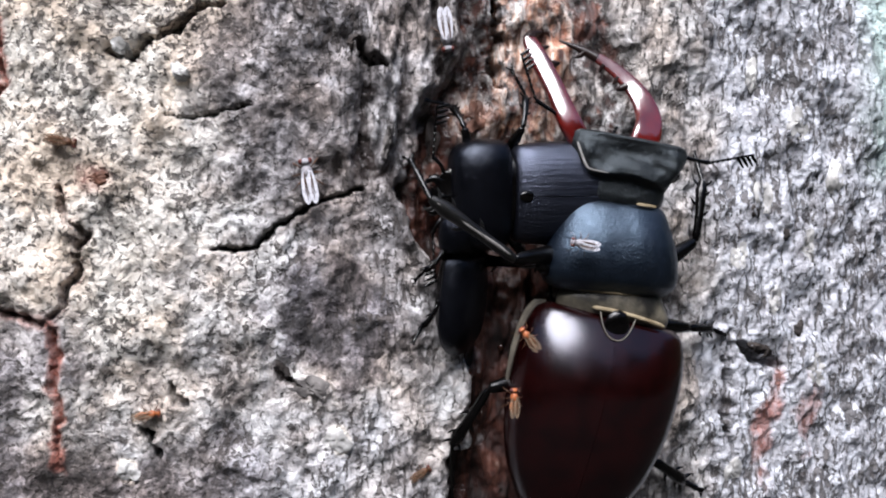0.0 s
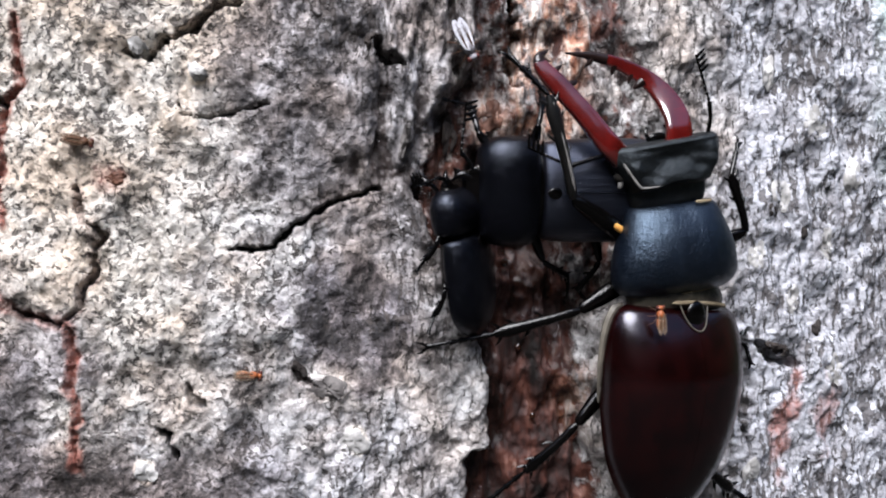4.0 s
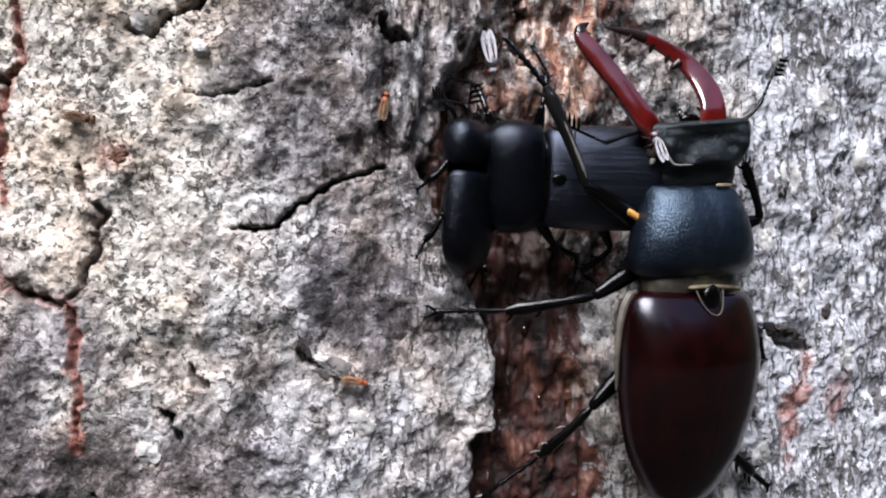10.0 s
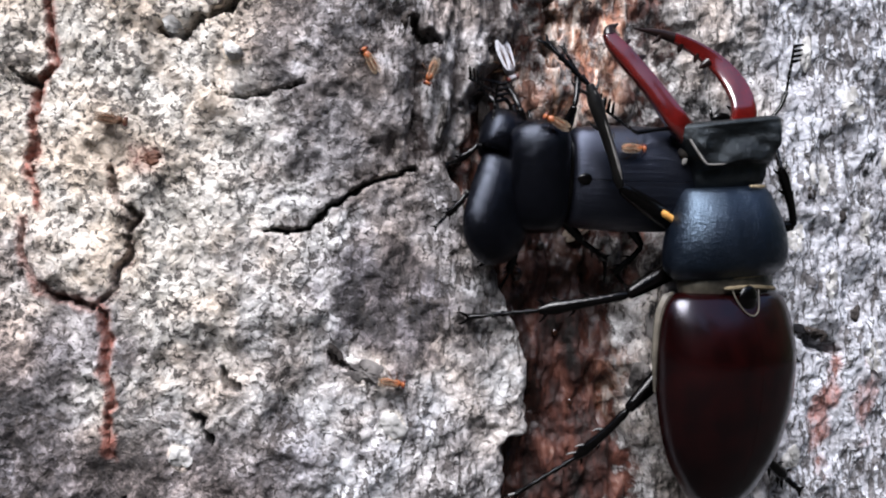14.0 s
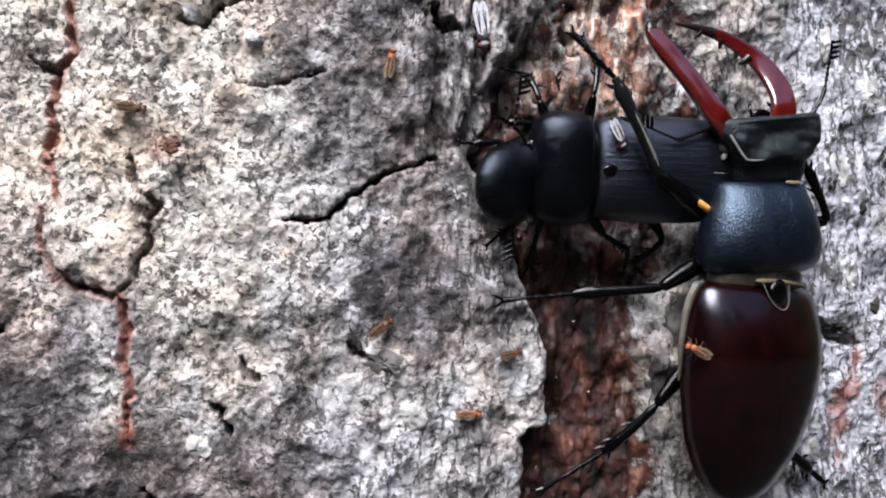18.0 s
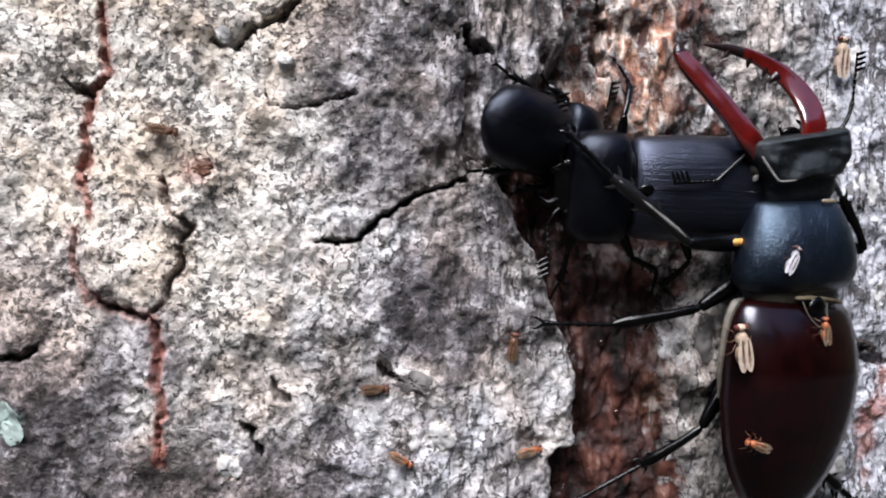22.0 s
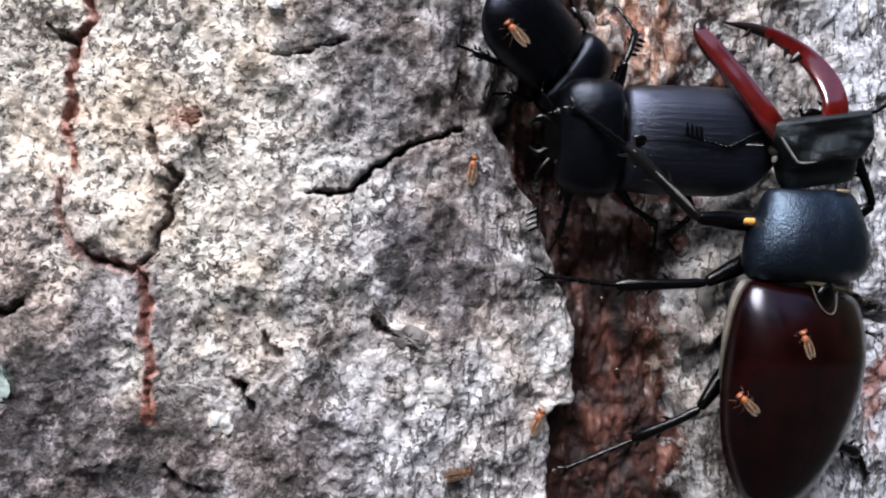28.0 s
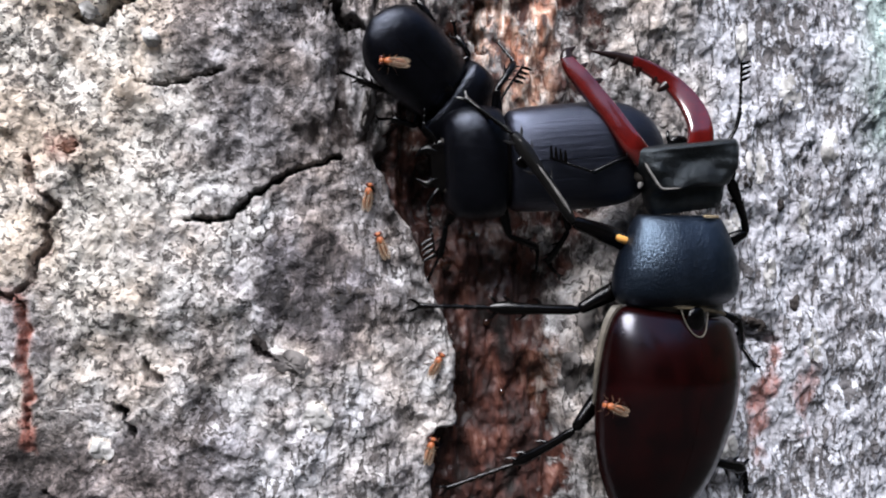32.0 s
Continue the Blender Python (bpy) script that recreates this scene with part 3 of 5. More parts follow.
def ring_loft(bm, rings, closed=True, caps=True):
    made = [[bm.verts.new(p) for p in ring] for ring in rings]
    n = len(made[0])
    for a, b in zip(made, made[1:]):
        for i in range(n if closed else n - 1):
            j = (i + 1) % n
            bm.faces.new((a[i], a[j], b[j], b[i]))
    if caps and closed:
        for ring in (made[0], made[-1]):
            bm.faces.new(ring)
    return made


def tube(bm, points, radii, sides=10, flat=1.0, power=2.0):
    """A bent tapering tube; flat squeezes it across its second axis, power squares its section."""
    def bent(v):
        return math.copysign(abs(v) ** (2 / power), v)

    pts = [Vector(p) for p in points]
    rings, side = [], Vector((0, 0, 1))
    for i, p in enumerate(pts):
        way = (pts[min(i + 1, len(pts) - 1)] - pts[max(i - 1, 0)]).normalized()
        across = way.cross(side)
        if across.length < 1e-4:
            across = way.cross(Vector((1, 0, 0)))
        across.normalize()
        up = across.cross(way)
        rings.append([p + (across * bent(math.cos(a)) + up * flat * bent(math.sin(a))) * radii[i] for a in (2 * math.pi * k / sides for k in range(sides))])
    ring_loft(bm, rings)


def curve_points(points, count):
    """Evenly sampled smooth curve through the points (Catmull-Rom)."""
    pts = [Vector(p) for p in points]
    pts = [pts[0] * 2 - pts[1]] + pts + [pts[-1] * 2 - pts[-2]]
    out = []
    for k in range(count):
        f = k / (count - 1) * (len(pts) - 3)
        i = min(int(f), len(pts) - 4)
        t = f - i
        a, b, c, d = pts[i:i + 4]
        out.append(0.5 * (2 * b + (c - a) * t + (2 * a - 5 * b + 4 * c - d) * t * t + (3 * b - a - 3 * c + d) * t ** 3))
    return out


def profile(stations, y, column):
    return float(np.interp(y, [s[0] for s in stations], [s[column] for s in stations]))


def soft_profile(stations, count):
    """Stations smoothed by a curve: rows of y, half width, top, bottom."""
    mid = [Vector((s[0], s[1], s[2])) for s in stations]
    low = [Vector((s[0], s[3], 0)) for s in stations]
    return [(a.x, max(a.y, 0.02), a.z, b.y) for a, b in zip(curve_points(mid, count), curve_points(low, count))]


def body_loft(stations, count=26, sides=28, power=2.3, dent=None):
    """A closed body along y: rounded sections with half width, top and bottom heights."""
    bm = bmesh.new()
    rings = []
    for y, w, top, low in soft_profile(stations, count):
        ring = []
        for k in range(sides):
            a = 2 * math.pi * k / sides
            c, s = math.cos(a), math.sin(a)
            x = w * math.copysign(abs(c) ** (2 / power), c)
            z = (top if s > 0 else low) * math.copysign(abs(s) ** (2 / power), s)
            if dent:
                z += dent(x, y, s)
            ring.append((x, y, z))
        rings.append(ring)
    ring_loft(bm, rings)
    return bm


def half_shell(stations, side, gap=0.02, count=30, sides=16, power=2.2, thick=0.5, ribs=0, rib_depth=0.0):
    """One wing case: the upper half section on one side, with an edge turned in and a thickness."""
    bm = bmesh.new()
    rings = []
    for y, w, top, low in soft_profile(stations, count):
        outer, inner = [], []
        for k in range(sides + 1):
            a = math.pi / 2 - (math.pi / 2 + 0.35) * k / sides
            c, s = math.cos(a), math.sin(a)
            x = w * math.copysign(abs(c) ** (2 / power), c)
            z = (top if s > 0 else low * 0.9) * math.copysign(abs(s) ** (2 / power), s)
            groove = rib_depth * (0.5 - 0.5 * math.cos(2 * math.pi * ribs * k / sides)) if ribs else 0.0
            z -= groove
            if k == 0:
                z -= 0.006
            outer.append((side * (gap + x * (1 - gap / max(w, 0.3))), y, z))
            inner.append((side * (gap + x * (1 - gap / max(w, 0.3)) * (1 - thick / max(w, 1.0))), y, z * 0.9 - thick * 0.6))
        rings.append(outer + inner[::-1])
    ring_loft(bm, rings)
    return bm


def blob(bm, centre, size, rings=8, sides=12, turn=None):
    m = Matrix.Translation(centre) @ (turn or Matrix()) @ Matrix.Diagonal((*size, 1))
    bmesh.ops.create_uvsphere(bm, u_segments=sides, v_segments=rings, radius=1.0, matrix=m)


def on_bark(x, z, h, heading, roll=0.0, pitch=0.0):
    """A pose on the trunk: +y of the thing along heading (degrees clockwise from up), +z off the bark, h mm off the smooth face."""
    slope = (x - X_NEAR) / math.sqrt(max(R_TRUNK ** 2 - (x - X_NEAR) ** 2, 1.0))
    out = Vector((slope, -1.0, -LEAN)).normalized()
    side = Vector((0, 0, 1)).cross(out).normalized()
    along = out.cross(side)
    a = radians(heading)
    fwd = along * math.cos(a) + side * math.sin(a)
    right = fwd.cross(out)
    m = Matrix((right, fwd, out)).transposed().to_4x4()
    m = Matrix.Translation(Vector((x, surf(x, z) - h, z + SPOT)) * MM) @ m
    return m @ Matrix.Rotation(radians(roll), 4, "Y") @ Matrix.Rotation(radians(pitch), 4, "X")


def spot(x, z, h):
    return Vector((x, surf(x, z) - h, z + SPOT)) * MM


def between(rows, t):
    """The numbers of time-ordered rows at t, on straight lines."""
    ts = [r[0] for r in rows]
    flat = [list(np.ravel(r[1:])) for r in rows]
    return [float(np.interp(t, ts, column)) for column in zip(*flat)]


def aim(a, b, up):
    """A pose at a with +y towards b and +z near up."""
    y = (b - a).normalized()
    x = y.cross(up).normalized()
    return Matrix.Translation(a) @ Matrix((x, y, x.cross(y))).transposed().to_4x4()


# ---- growths and crumbs on the bark ----
def crust(name, label, x0, z0, rx, rz, thick, material, seed, turn=0.0):
    """A ragged crust that follows the bark, as a part of the trunk."""
    rng = np.random.RandomState(seed)
    wob = rng.rand(4) * 6.28
    bm = bmesh.new()
    sides, steps = 30, 6
    rows, c, s = [], math.cos(radians(turn)), math.sin(radians(turn))
    for i in range(steps + 2):
        ring = []
        for k in range(sides):
            a = 2 * math.pi * k / sides
            ragged = 0.9 + 0.2 * math.sin(2 * a + wob[0]) + 0.12 * math.sin(3 * a + wob[1]) + 0.06 * math.sin(7 * a + wob[2]) + 0.03 * rng.rand()
            f = min(i, steps) / steps * 0.97 + 0.03
            u, v = rx * f * ragged * math.cos(a), rz * f * ragged * math.sin(a)
            x, z = x0 + u * c - v * s, z0 + u * s + v * c
            lift = thick * (1 - f ** 3) + 0.22 * float(layered(np.array(x / 0.8), np.array(z / 0.8), 140, 3)) + 0.12 if i <= steps else -0.5
            ring.append((x, surf(x, z) - relief(x, z) - lift, z + SPOT))
        rows.append(ring)
    ring_loft(bm, rows)
    ob = part(name, bm, material, trunk, label)
    ob.location = (0, -0.24, 0)
    return ob


WHITE = "white crust of lichen"
for n, (x, z, rx, rz, mat, tag, name, turn) in enumerate([
        (-20.7, 22.6, 1.0, 1.2, LICHEN, WHITE, "lichen", 0), (-27.4, -22.7, 1.1, 1.5, LICHEN, WHITE, "lichen", 20), (-3.6, -19.6, 1.8, 1.5, LICHEN, WHITE, "lichen", 30),
        (-27.2, 25.2, 1.3, 1.0, LICHEN, WHITE, "lichen", 0), (-52.3, -17.2, 2.2, 2.9, LICHEN_GREEN, "grey-green crust of lichen", "lichen", 10),
        (48.5, 2.0, 1.2, 2.2, LICHEN, WHITE, "lichen", 10), (52.0, 10.0, 1.5, 2.8, LICHEN, WHITE, "lichen", 0), (57.0, 20.0, 1.6, 2.6, LICHEN, WHITE, "lichen", -10),
        (60.0, 3.0, 1.3, 2.4, LICHEN, WHITE, "lichen", 5), (54.5, -4.0, 1.4, 1.9, LICHEN, WHITE, "lichen", 0), (50.0, 26.0, 1.2, 2.1, LICHEN, WHITE, "lichen", 0),
        (62.0, -14.0, 1.6, 2.6, LICHEN, WHITE, "lichen", 0), (64.0, 13.0, 1.3, 2.9, LICHEN, WHITE, "lichen", 0), (49.0, -27.0, 1.2, 2.0, LICHEN, WHITE, "lichen", 0),
        (-6.6, -13.2, 2.6, 1.3, CHIP, "loose oval flake of bark", "bark_flake", -18), (-9.8, -11.2, 0.7, 1.3, DARK_CHIP, "dark crumb of bark", "bark_flake", 20),
        (-29.6, 10.8, 1.5, 0.7, SCAB, "small brown scab", "bark_scab", -8),
        (52.6, -10.6, 2.0, 1.0, DARK_CHIP, "dark hollow crumb of bark", "bark_flake", -20), (50.6, 8.0, 0.9, 0.9, DARK_CHIP, "dark crumb of bark", "bark_flake", 0),
        (59.0, -8.0, 0.8, 1.1, DARK_CHIP, "dark crumb of bark", "bark_flake", 0), (56.0, 5.0, 0.8, 0.8, DARK_CHIP, "dark crumb of bark", "bark_flake", 0),
        (-1.5, 26.5, 1.1, 0.7, DARK_CHIP, "dark crumb of bark", "bark_flake", 30),
        (7.5, 16.5, 0.9, 2.6, DARK_CHIP, "dark strip of torn bark", "bark_flake", -10), (2.4, 15.5, 0.8, 2.2, CHIP, "grey strip of torn bark", "bark_flake", -8),
        (12.6, 19.0, 1.7, 2.3, SCAB, "red-brown lump in the sap run", "bark_scab", 0), (28.5, -8.5, 1.6, 2.8, CHIP, "grey plate of bark beside the sap run", "bark_flake", 12),
        (26.6, -15.5, 1.2, 3.0, CHIP, "grey plate of bark beside the sap run", "bark_flake", -6)]):
    crust(name, tag, x, z, rx, rz, 0.1 if mat in (LICHEN, LICHEN_GREEN) else 0.14 if mat is SCAB else 0.32, mat, 300 + n, turn)

# beads of sap, bright with reflected sky
for n, (x, z, r) in enumerate([(11.4, -2.2, 0.75), (13.2, -2.9, 0.45), (10.4, -3.4, 0.4), (16.4, -9.5, 0.4), (14.6, 1.2, 0.5), (19.5, 13.4, 0.5), (22.0, 14.2, 0.55), (24.0, 13.2, 0.45), (12.0, -12.0, 0.4), (18.3, -18.2, 0.4), (9.6, 1.0, 0.4)]):
    bm = bmesh.new()
    blob(bm, (0, 0, 0), (r, r * 0.6, r * 1.15), 8, 12)
    bead = part("sap_bead", bm, SAP, None)
    bead.location = Vector((x, surf(x, z) - relief(x, z) - 0.2, z + SPOT)) * MM
    tagged(bead, "glossy dark bead of wet tree sap", "sap", "beads of sap")


# ---- insect parts ----
def femur_mesh(length, thick):
    bm = bmesh.new()
    pts = [(0, length * f, 0) for f in (0, 0.1, 0.3, 0.6, 0.85, 0.96, 1.0)]
    tube(bm, pts, [thick * r for r in (0.4, 0.75, 1.0, 0.95, 0.72, 0.6, 0.25)], 12, 0.8)
    return bm


def tibia_mesh(length, thick, spines=4):
    bm = bmesh.new()
    pts = curve_points([(0, 0, 0), (0, length * 0.4, 0.25), (0, length, 0)], 9)
    tube(bm, pts, [thick * r for r in (0.5, 0.75, 0.7, 0.7, 0.75, 0.8, 0.9, 1.05, 0.55)], 10, 0.8)
    for k in range(spines):
        y = length * (0.42 + 0.5 * k / max(spines - 1, 1))
        for side in (-1, 1) if k == spines - 1 else ((-1) ** k,):
            tube(bm, [(side * thick * 0.5, y, 0), (side * thick * 1.25, y + thick * 0.6, 0), (side * thick * 1.7, y + thick * 1.3, 0)], [thick * 0.32, thick * 0.22, thick * 0.03], 6)
    return bm


def tarsus_mesh(length, thick):
    """Four short joints, a long one, and two hooked claws."""
    bm = bmesh.new()
    cuts = [0, 0.17, 0.32, 0.46, 0.58, 0.86]
    for a, b in zip(cuts, cuts[1:]):
        tube(bm, [(0, length * (a + (b - a) * f), 0) for f in (0, 0.2, 0.7, 0.95, 1.0)], [thick * r for r in (0.45, 0.6, 0.85, 1.0, 0.5)], 8)
    for side in (-1, 1):
        pts = curve_points([(side * thick * 0.3, length * 0.85, 0), (side * thick * 1.5, length * 0.94, 0.1), (side * thick * 1.6, length * 1.0, -0.25)], 6)
        tube(bm, pts, [thick * r for r in (0.5, 0.45, 0.38, 0.28, 0.18, 0.04)], 6)
    return bm


def antenna_mesh(scape, bend):
    """Elbowed feeler: long scape, bead joints and a comb of four lamellae."""
    bm = bmesh.new()
    end = Vector((0, scape, 0))
    tube(bm, curve_points([(0, 0, 0), (0.2, scape * 0.5, 0.2), end], 7), [0.32, 0.27, 0.24, 0.23, 0.24, 0.27, 0.3], 8)
    way = Vector((math.sin(radians(bend)), math.cos(radians(bend)), 0))
    side = Vector((way.y, -way.x, 0))
    for k in range(5):
        blob(bm, end + way * (0.35 + 0.72 * k), (0.22, 0.32, 0.22), 6, 8, Matrix.Rotation(-radians(bend), 4, "Z"))
    for k in range(4):
        p = end + way * (3.7 + 0.62 * k)
        tube(bm, [p, p + side * 0.7 + way * 0.25, p + side * 1.35 + way * 0.5], [0.2, 0.2, 0.1], 7, 0.6)
    tube(bm, [end, end + way * 3.0, end + way * 5.8], [0.12, 0.15, 0.14], 7)
    return bm


def legged(thing, body_rows, legs, times):
    """Build each leg's joints under the thing and key them. A leg: name, hip in the thing's mm, sizes, rows of knee, ankle, toe places."""
    keyed = []
    for name, hip, (lf, lt, lr), thick, look_of, rows in legs:
        femur = part(name + "_femur", femur_mesh(lf, thick), LEG_BLACK, thing)
        tibia = part(name + "_tibia", tibia_mesh(lt, thick * 0.72), look_of, thing)
        tarsus = part(name + "_tarsus", tarsus_mesh(lr, thick * 0.36), LEG_BLACK, thing)
        fr, ti, ta = [], [], []
        for t in times:
            m = on_bark(*between(body_rows, t))
            joints = np.reshape(between(rows, t), (3, 3))
            back = m.inverted()
            a = Vector(hip) * MM
            knee, ankle, toe = (back @ spot(*j) for j in joints)
            up = Vector((0, 0, 1))
            p1 = aim(a, knee, up)
            k = a + (knee - a).normalized() * lf * MM
            p2 = aim(k, ankle, up)
            q = k + (ankle - k).normalized() * lt * MM
            p3 = aim(q, toe, up)
            fr.append((t, p1)), ti.append((t, p2)), ta.append((t, p3))
        keyed += [(femur, fr), (tibia, ti), (tarsus, ta)]
        if name == "front" and lf > 7:
            bm = bmesh.new()
            tube(bm, [(0.1, 1.0, 0), (0.1, 2.5, 0.08), (0, lt * 0.6, 0.05), (0, lt - 0.8, 0)], [0.06, 0.22, 0.26, 0.08], 8, 0.7)
            part("hair_fringe", bm, SILVER, tibia, "strip of silvery hair", Matrix.Translation((0, 0, 0.00055)))
            bm = bmesh.new()
            tube(bm, [(0, -1.5, 0), (0, -0.9, 0), (0, 0.9, 0), (0, 1.5, 0)], [0.25, 0.52, 0.48, 0.18], 10, 0.8)
            part("hair_patch", bm, AMBER, femur, "patch of amber hair", Matrix.Translation((0, 0.0048, 0.0007)))
    return keyed


# ---- the male ----
MALE_ROWS = [
    (0, 29, -4.1, 6, 13, -14, 0), (1, 31.5, -5, 6, 11.5, -13, 0), (1.5, 32.6, -4, 6, 8.5, -4, 0), (2, 33.6, -2.9, 6, 6, 6, 0),
    (3, 35, -2.9, 6, 4, 9, 0), (6, 34.8, -3.4, 6, 1, 10, 0), (9, 35.6, -3.5, 6, 1.5, 10, 0), (13, 36.2, -3.4, 6, 0, 10, 0),
    (15.5, 36.4, -3.5, 6, 1, 10, 0), (16.2, 37.2, -3.9, 6, 4, 10, 0), (19, 37.7, -3.8, 6, 5, 9, 0), (22, 38.6, -3.2, 6, 4, 10, 0),
    (23, 38.8, -4.2, 6, 4.5, 10, 0), (24, 39.3, -6, 6, 5.5, 10, 0), (25, 39.5, -7.2, 6, 6.5, 9, 0), (26, 39.6, -7.8, 6, 8, 9, 0),
    (29, 39.2, -6.8, 6, 8.5, 9, 0), (32, 38.9, -7.2, 6, 7, 9, 0)]
# pronotum and head: place and turn on the body
PRONOTUM_ROWS = [(0, -2.0, 7.2, -8, 2), (1, -2.0, 7.4, -7, 2), (2, -2.6, 6.0, -12, -6), (3, -2.0, 6.2, -11, -8), (6, -1.5, 6.6, -8, -8), (7.5, -1.5, 6.5, -8, -8), (9, -1.1, 6.5, -4, -8), (13, -1.0, 6.4, -3, -8), (19, -1.0, 6.1, -6, -8), (23, -1.5, 5.8, -6, -8), (26, -1.4, 5.4, -8, -8), (32, -1.4, 5.3, -7, -8)]
HEAD_ROWS = [(0, -2.8, 16.4, -4, 2), (1, -3.4, 16.6, -6, 2), (2, -5.6, 14.8, -20, -6), (3, -4.2, 14.9, -17, -8), (6, -3.9, 15.6, -12, -8), (7.5, -3.7, 15.5, -11, -8), (8, -0.8, 15.5, -8, -8), (13, -1, 15.8, -7, -8), (19, -1.2, 15.4, -12, -8), (23, -2.5, 15.2, -14, -8), (26, -2.1, 15.4, -17, -8), (32, -2, 15.4, -14, -8)]
MID_LEFT = [
    (0, (21.8, 0.5, 5.0), (16.5, 1.5, 3.0), (11.9, 3.8, 0.6)),
    (1, (22.4, -1.7, 5.0), (11.0, -0.4, 3.0), (7.1, -0.1, 0.6)),
    (2, (19.6, -7.5, 5.0), (8.6, -12.5, 3.0), (0.2, -15.5, 0.6)),
    (3, (19.5, -6.4, 5.0), (5.2, -10.2, 3.0), (-2.0, -10.0, 0.6)),
    (6, (21.6, -5.6, 5.0), (10.3, -8.2, 3.0), (-0.8, -11.8, 0.6)),
    (7, (20.6, -6.2, 5.0), (9.6, -8.0, 3.0), (0.2, -12.0, 0.6)),
    (8, (21.4, -4.7, 5.0), (6.2, -5.2, 3.0), (-1.3, -10.1, 0.6)),
    (9, (23.4, -5.0, 5.0), (11.5, -6.7, 3.0), (3.3, -6.6, 0.6)),
    (13, (22.6, -5.2, 5.0), (12.0, -6.8, 3.0), (2.9, -7.1, 0.6)),
    (15.5, (24.9, -3.7, 5.0), (12.6, -3.0, 3.0), (2.9, -5.6, 0.6)),
    (16, (24.3, -3.6, 5.0), (12.0, -0.0, 3.0), (1.6, -4.0, 0.6)),
    (17, (25.7, -3.4, 5.0), (15.0, 0.3, 3.0), (5.3, -2.6, 0.6)),
    (18, (25.2, -5.0, 5.0), (12.1, -5.7, 3.0), (2.0, -6.7, 0.6)),
    (19, (21.3, -5.1, 5.0), (12.5, -5.1, 3.0), (3.8, -7.1, 0.6)),
    (20, (22.1, -6.3, 5.0), (12.5, -6.9, 3.0), (5.5, -6.3, 0.6)),
    (23, (23.6, -7.2, 5.0), (15.8, -6.9, 3.0), (3.7, -6.3, 0.6)),
    (24, (23.1, -9.6, 5.0), (15.5, -7.8, 3.0), (6.1, -5.9, 0.6)),
    (25, (23.4, -9.5, 5.0), (14.5, -7.8, 3.0), (5.8, -6.3, 0.6)),
    (26, (23.0, -9.7, 5.0), (16.6, -7.4, 3.0), (5.7, -6.2, 0.6)),
    (29, (23.1, -8.8, 5.0), (15.7, -7.5, 3.0), (6.3, -6.0, 0.6)),
    (31, (23.5, -8.9, 5.0), (16.5, -7.3, 3.0), (6.0, -6.6, 0.6)),
    (32, (23.3, -9.3, 5.0), (17.1, -7.3, 3.0), (6.7, -6.9, 0.6)),]
HIND_LEFT = [
    (0, (10.8, -14.3, 4.0), (10.4, -20.0, 1.0), (10.2, -27.8, -2.0)),
    (1, (14.8, -17.4, 4.0), (14.8, -23.9, 1.0), (13.3, -28.1, -2.0)),
    (3, (19.5, -21.5, 4.0), (14.7, -26.1, 1.0), (11.1, -30.2, -2.0)),
    (6, (20.9, -20.9, 4.0), (13.3, -28.3, 1.0), (8.6, -32.4, -2.0)),
    (13, (21.6, -20.6, 4.0), (17.6, -24.7, 1.0), (10.3, -29.5, -2.0)),
    (17, (23.7, -21.1, 4.0), (18.4, -25.8, 1.0), (12.5, -29.7, -2.0)),
    (19, (23.5, -20.6, 4.0), (18.2, -25.3, 1.0), (11.7, -29.5, -2.0)),
    (23, (26.8, -21.8, 4.0), (20.1, -24.1, 1.0), (10.8, -29.6, -2.0)),
    (25, (26.3, -22.9, 4.0), (19.0, -25.8, 1.0), (10.5, -30.1, -2.0)),
    (29, (26.5, -22.5, 4.0), (19.7, -25.7, 1.0), (10.9, -29.6, -2.0)),
    (32, (25.9, -22.5, 4.0), (20.8, -25.5, 1.0), (10.3, -29.6, -2.0)),]
FRONT_LEFT = [
    (0, (16.2, 1.9, 9.0), (9.5, 6.9, 9.0), (5.8, 11.3, 6.0)),
    (1, (17.6, 9.0, 9.0), (16.8, 17.3, 9.0), (14.2, 23.8, 6.0)),
    (2, (18.4, 9.1, 9.0), (16.8, 17.4, 9.0), (14.5, 24.0, 6.0)),
    (3, (19.6, 9.9, 9.0), (18.8, 18.0, 9.0), (13.9, 24.4, 6.0)),
    (6, (19.1, 8.6, 9.0), (18.8, 14.1, 9.0), (14.5, 23.7, 6.0)),
    (9, (20.5, 8.4, 9.0), (18.2, 15.1, 9.0), (13.0, 23.7, 6.0)),
    (13, (20.2, 8.4, 9.0), (19.1, 15.7, 9.0), (13.7, 23.7, 6.0)),
    (19, (22.9, 8.8, 9.0), (19.5, 16.7, 9.0), (13.5, 23.9, 6.0)),
    (20.4, (21.1, 7.9, 9.0), (16.4, 15.9, 9.0), (11.8, 22.3, 6.0)),
    (21, (23.1, 4.8, 9.0), (11.4, 13.3, 9.0), (8.7, 16.1, 6.0)),
    (24, (24.3, -1.2, 9.0), (15.9, 7.7, 9.0), (12.9, 13.1, 6.0)),
    (29, (22.6, 0.4, 9.0), (15.8, 8.3, 9.0), (8.8, 12.8, 6.0)),
    (31, (22.7, 0.5, 9.0), (16.2, 9.3, 9.0), (8.6, 13.4, 6.0)),
    (32, (24.9, 2.6, 9.0), (17.2, 13.5, 9.0), (14.3, 15.3, 6.0)),
]
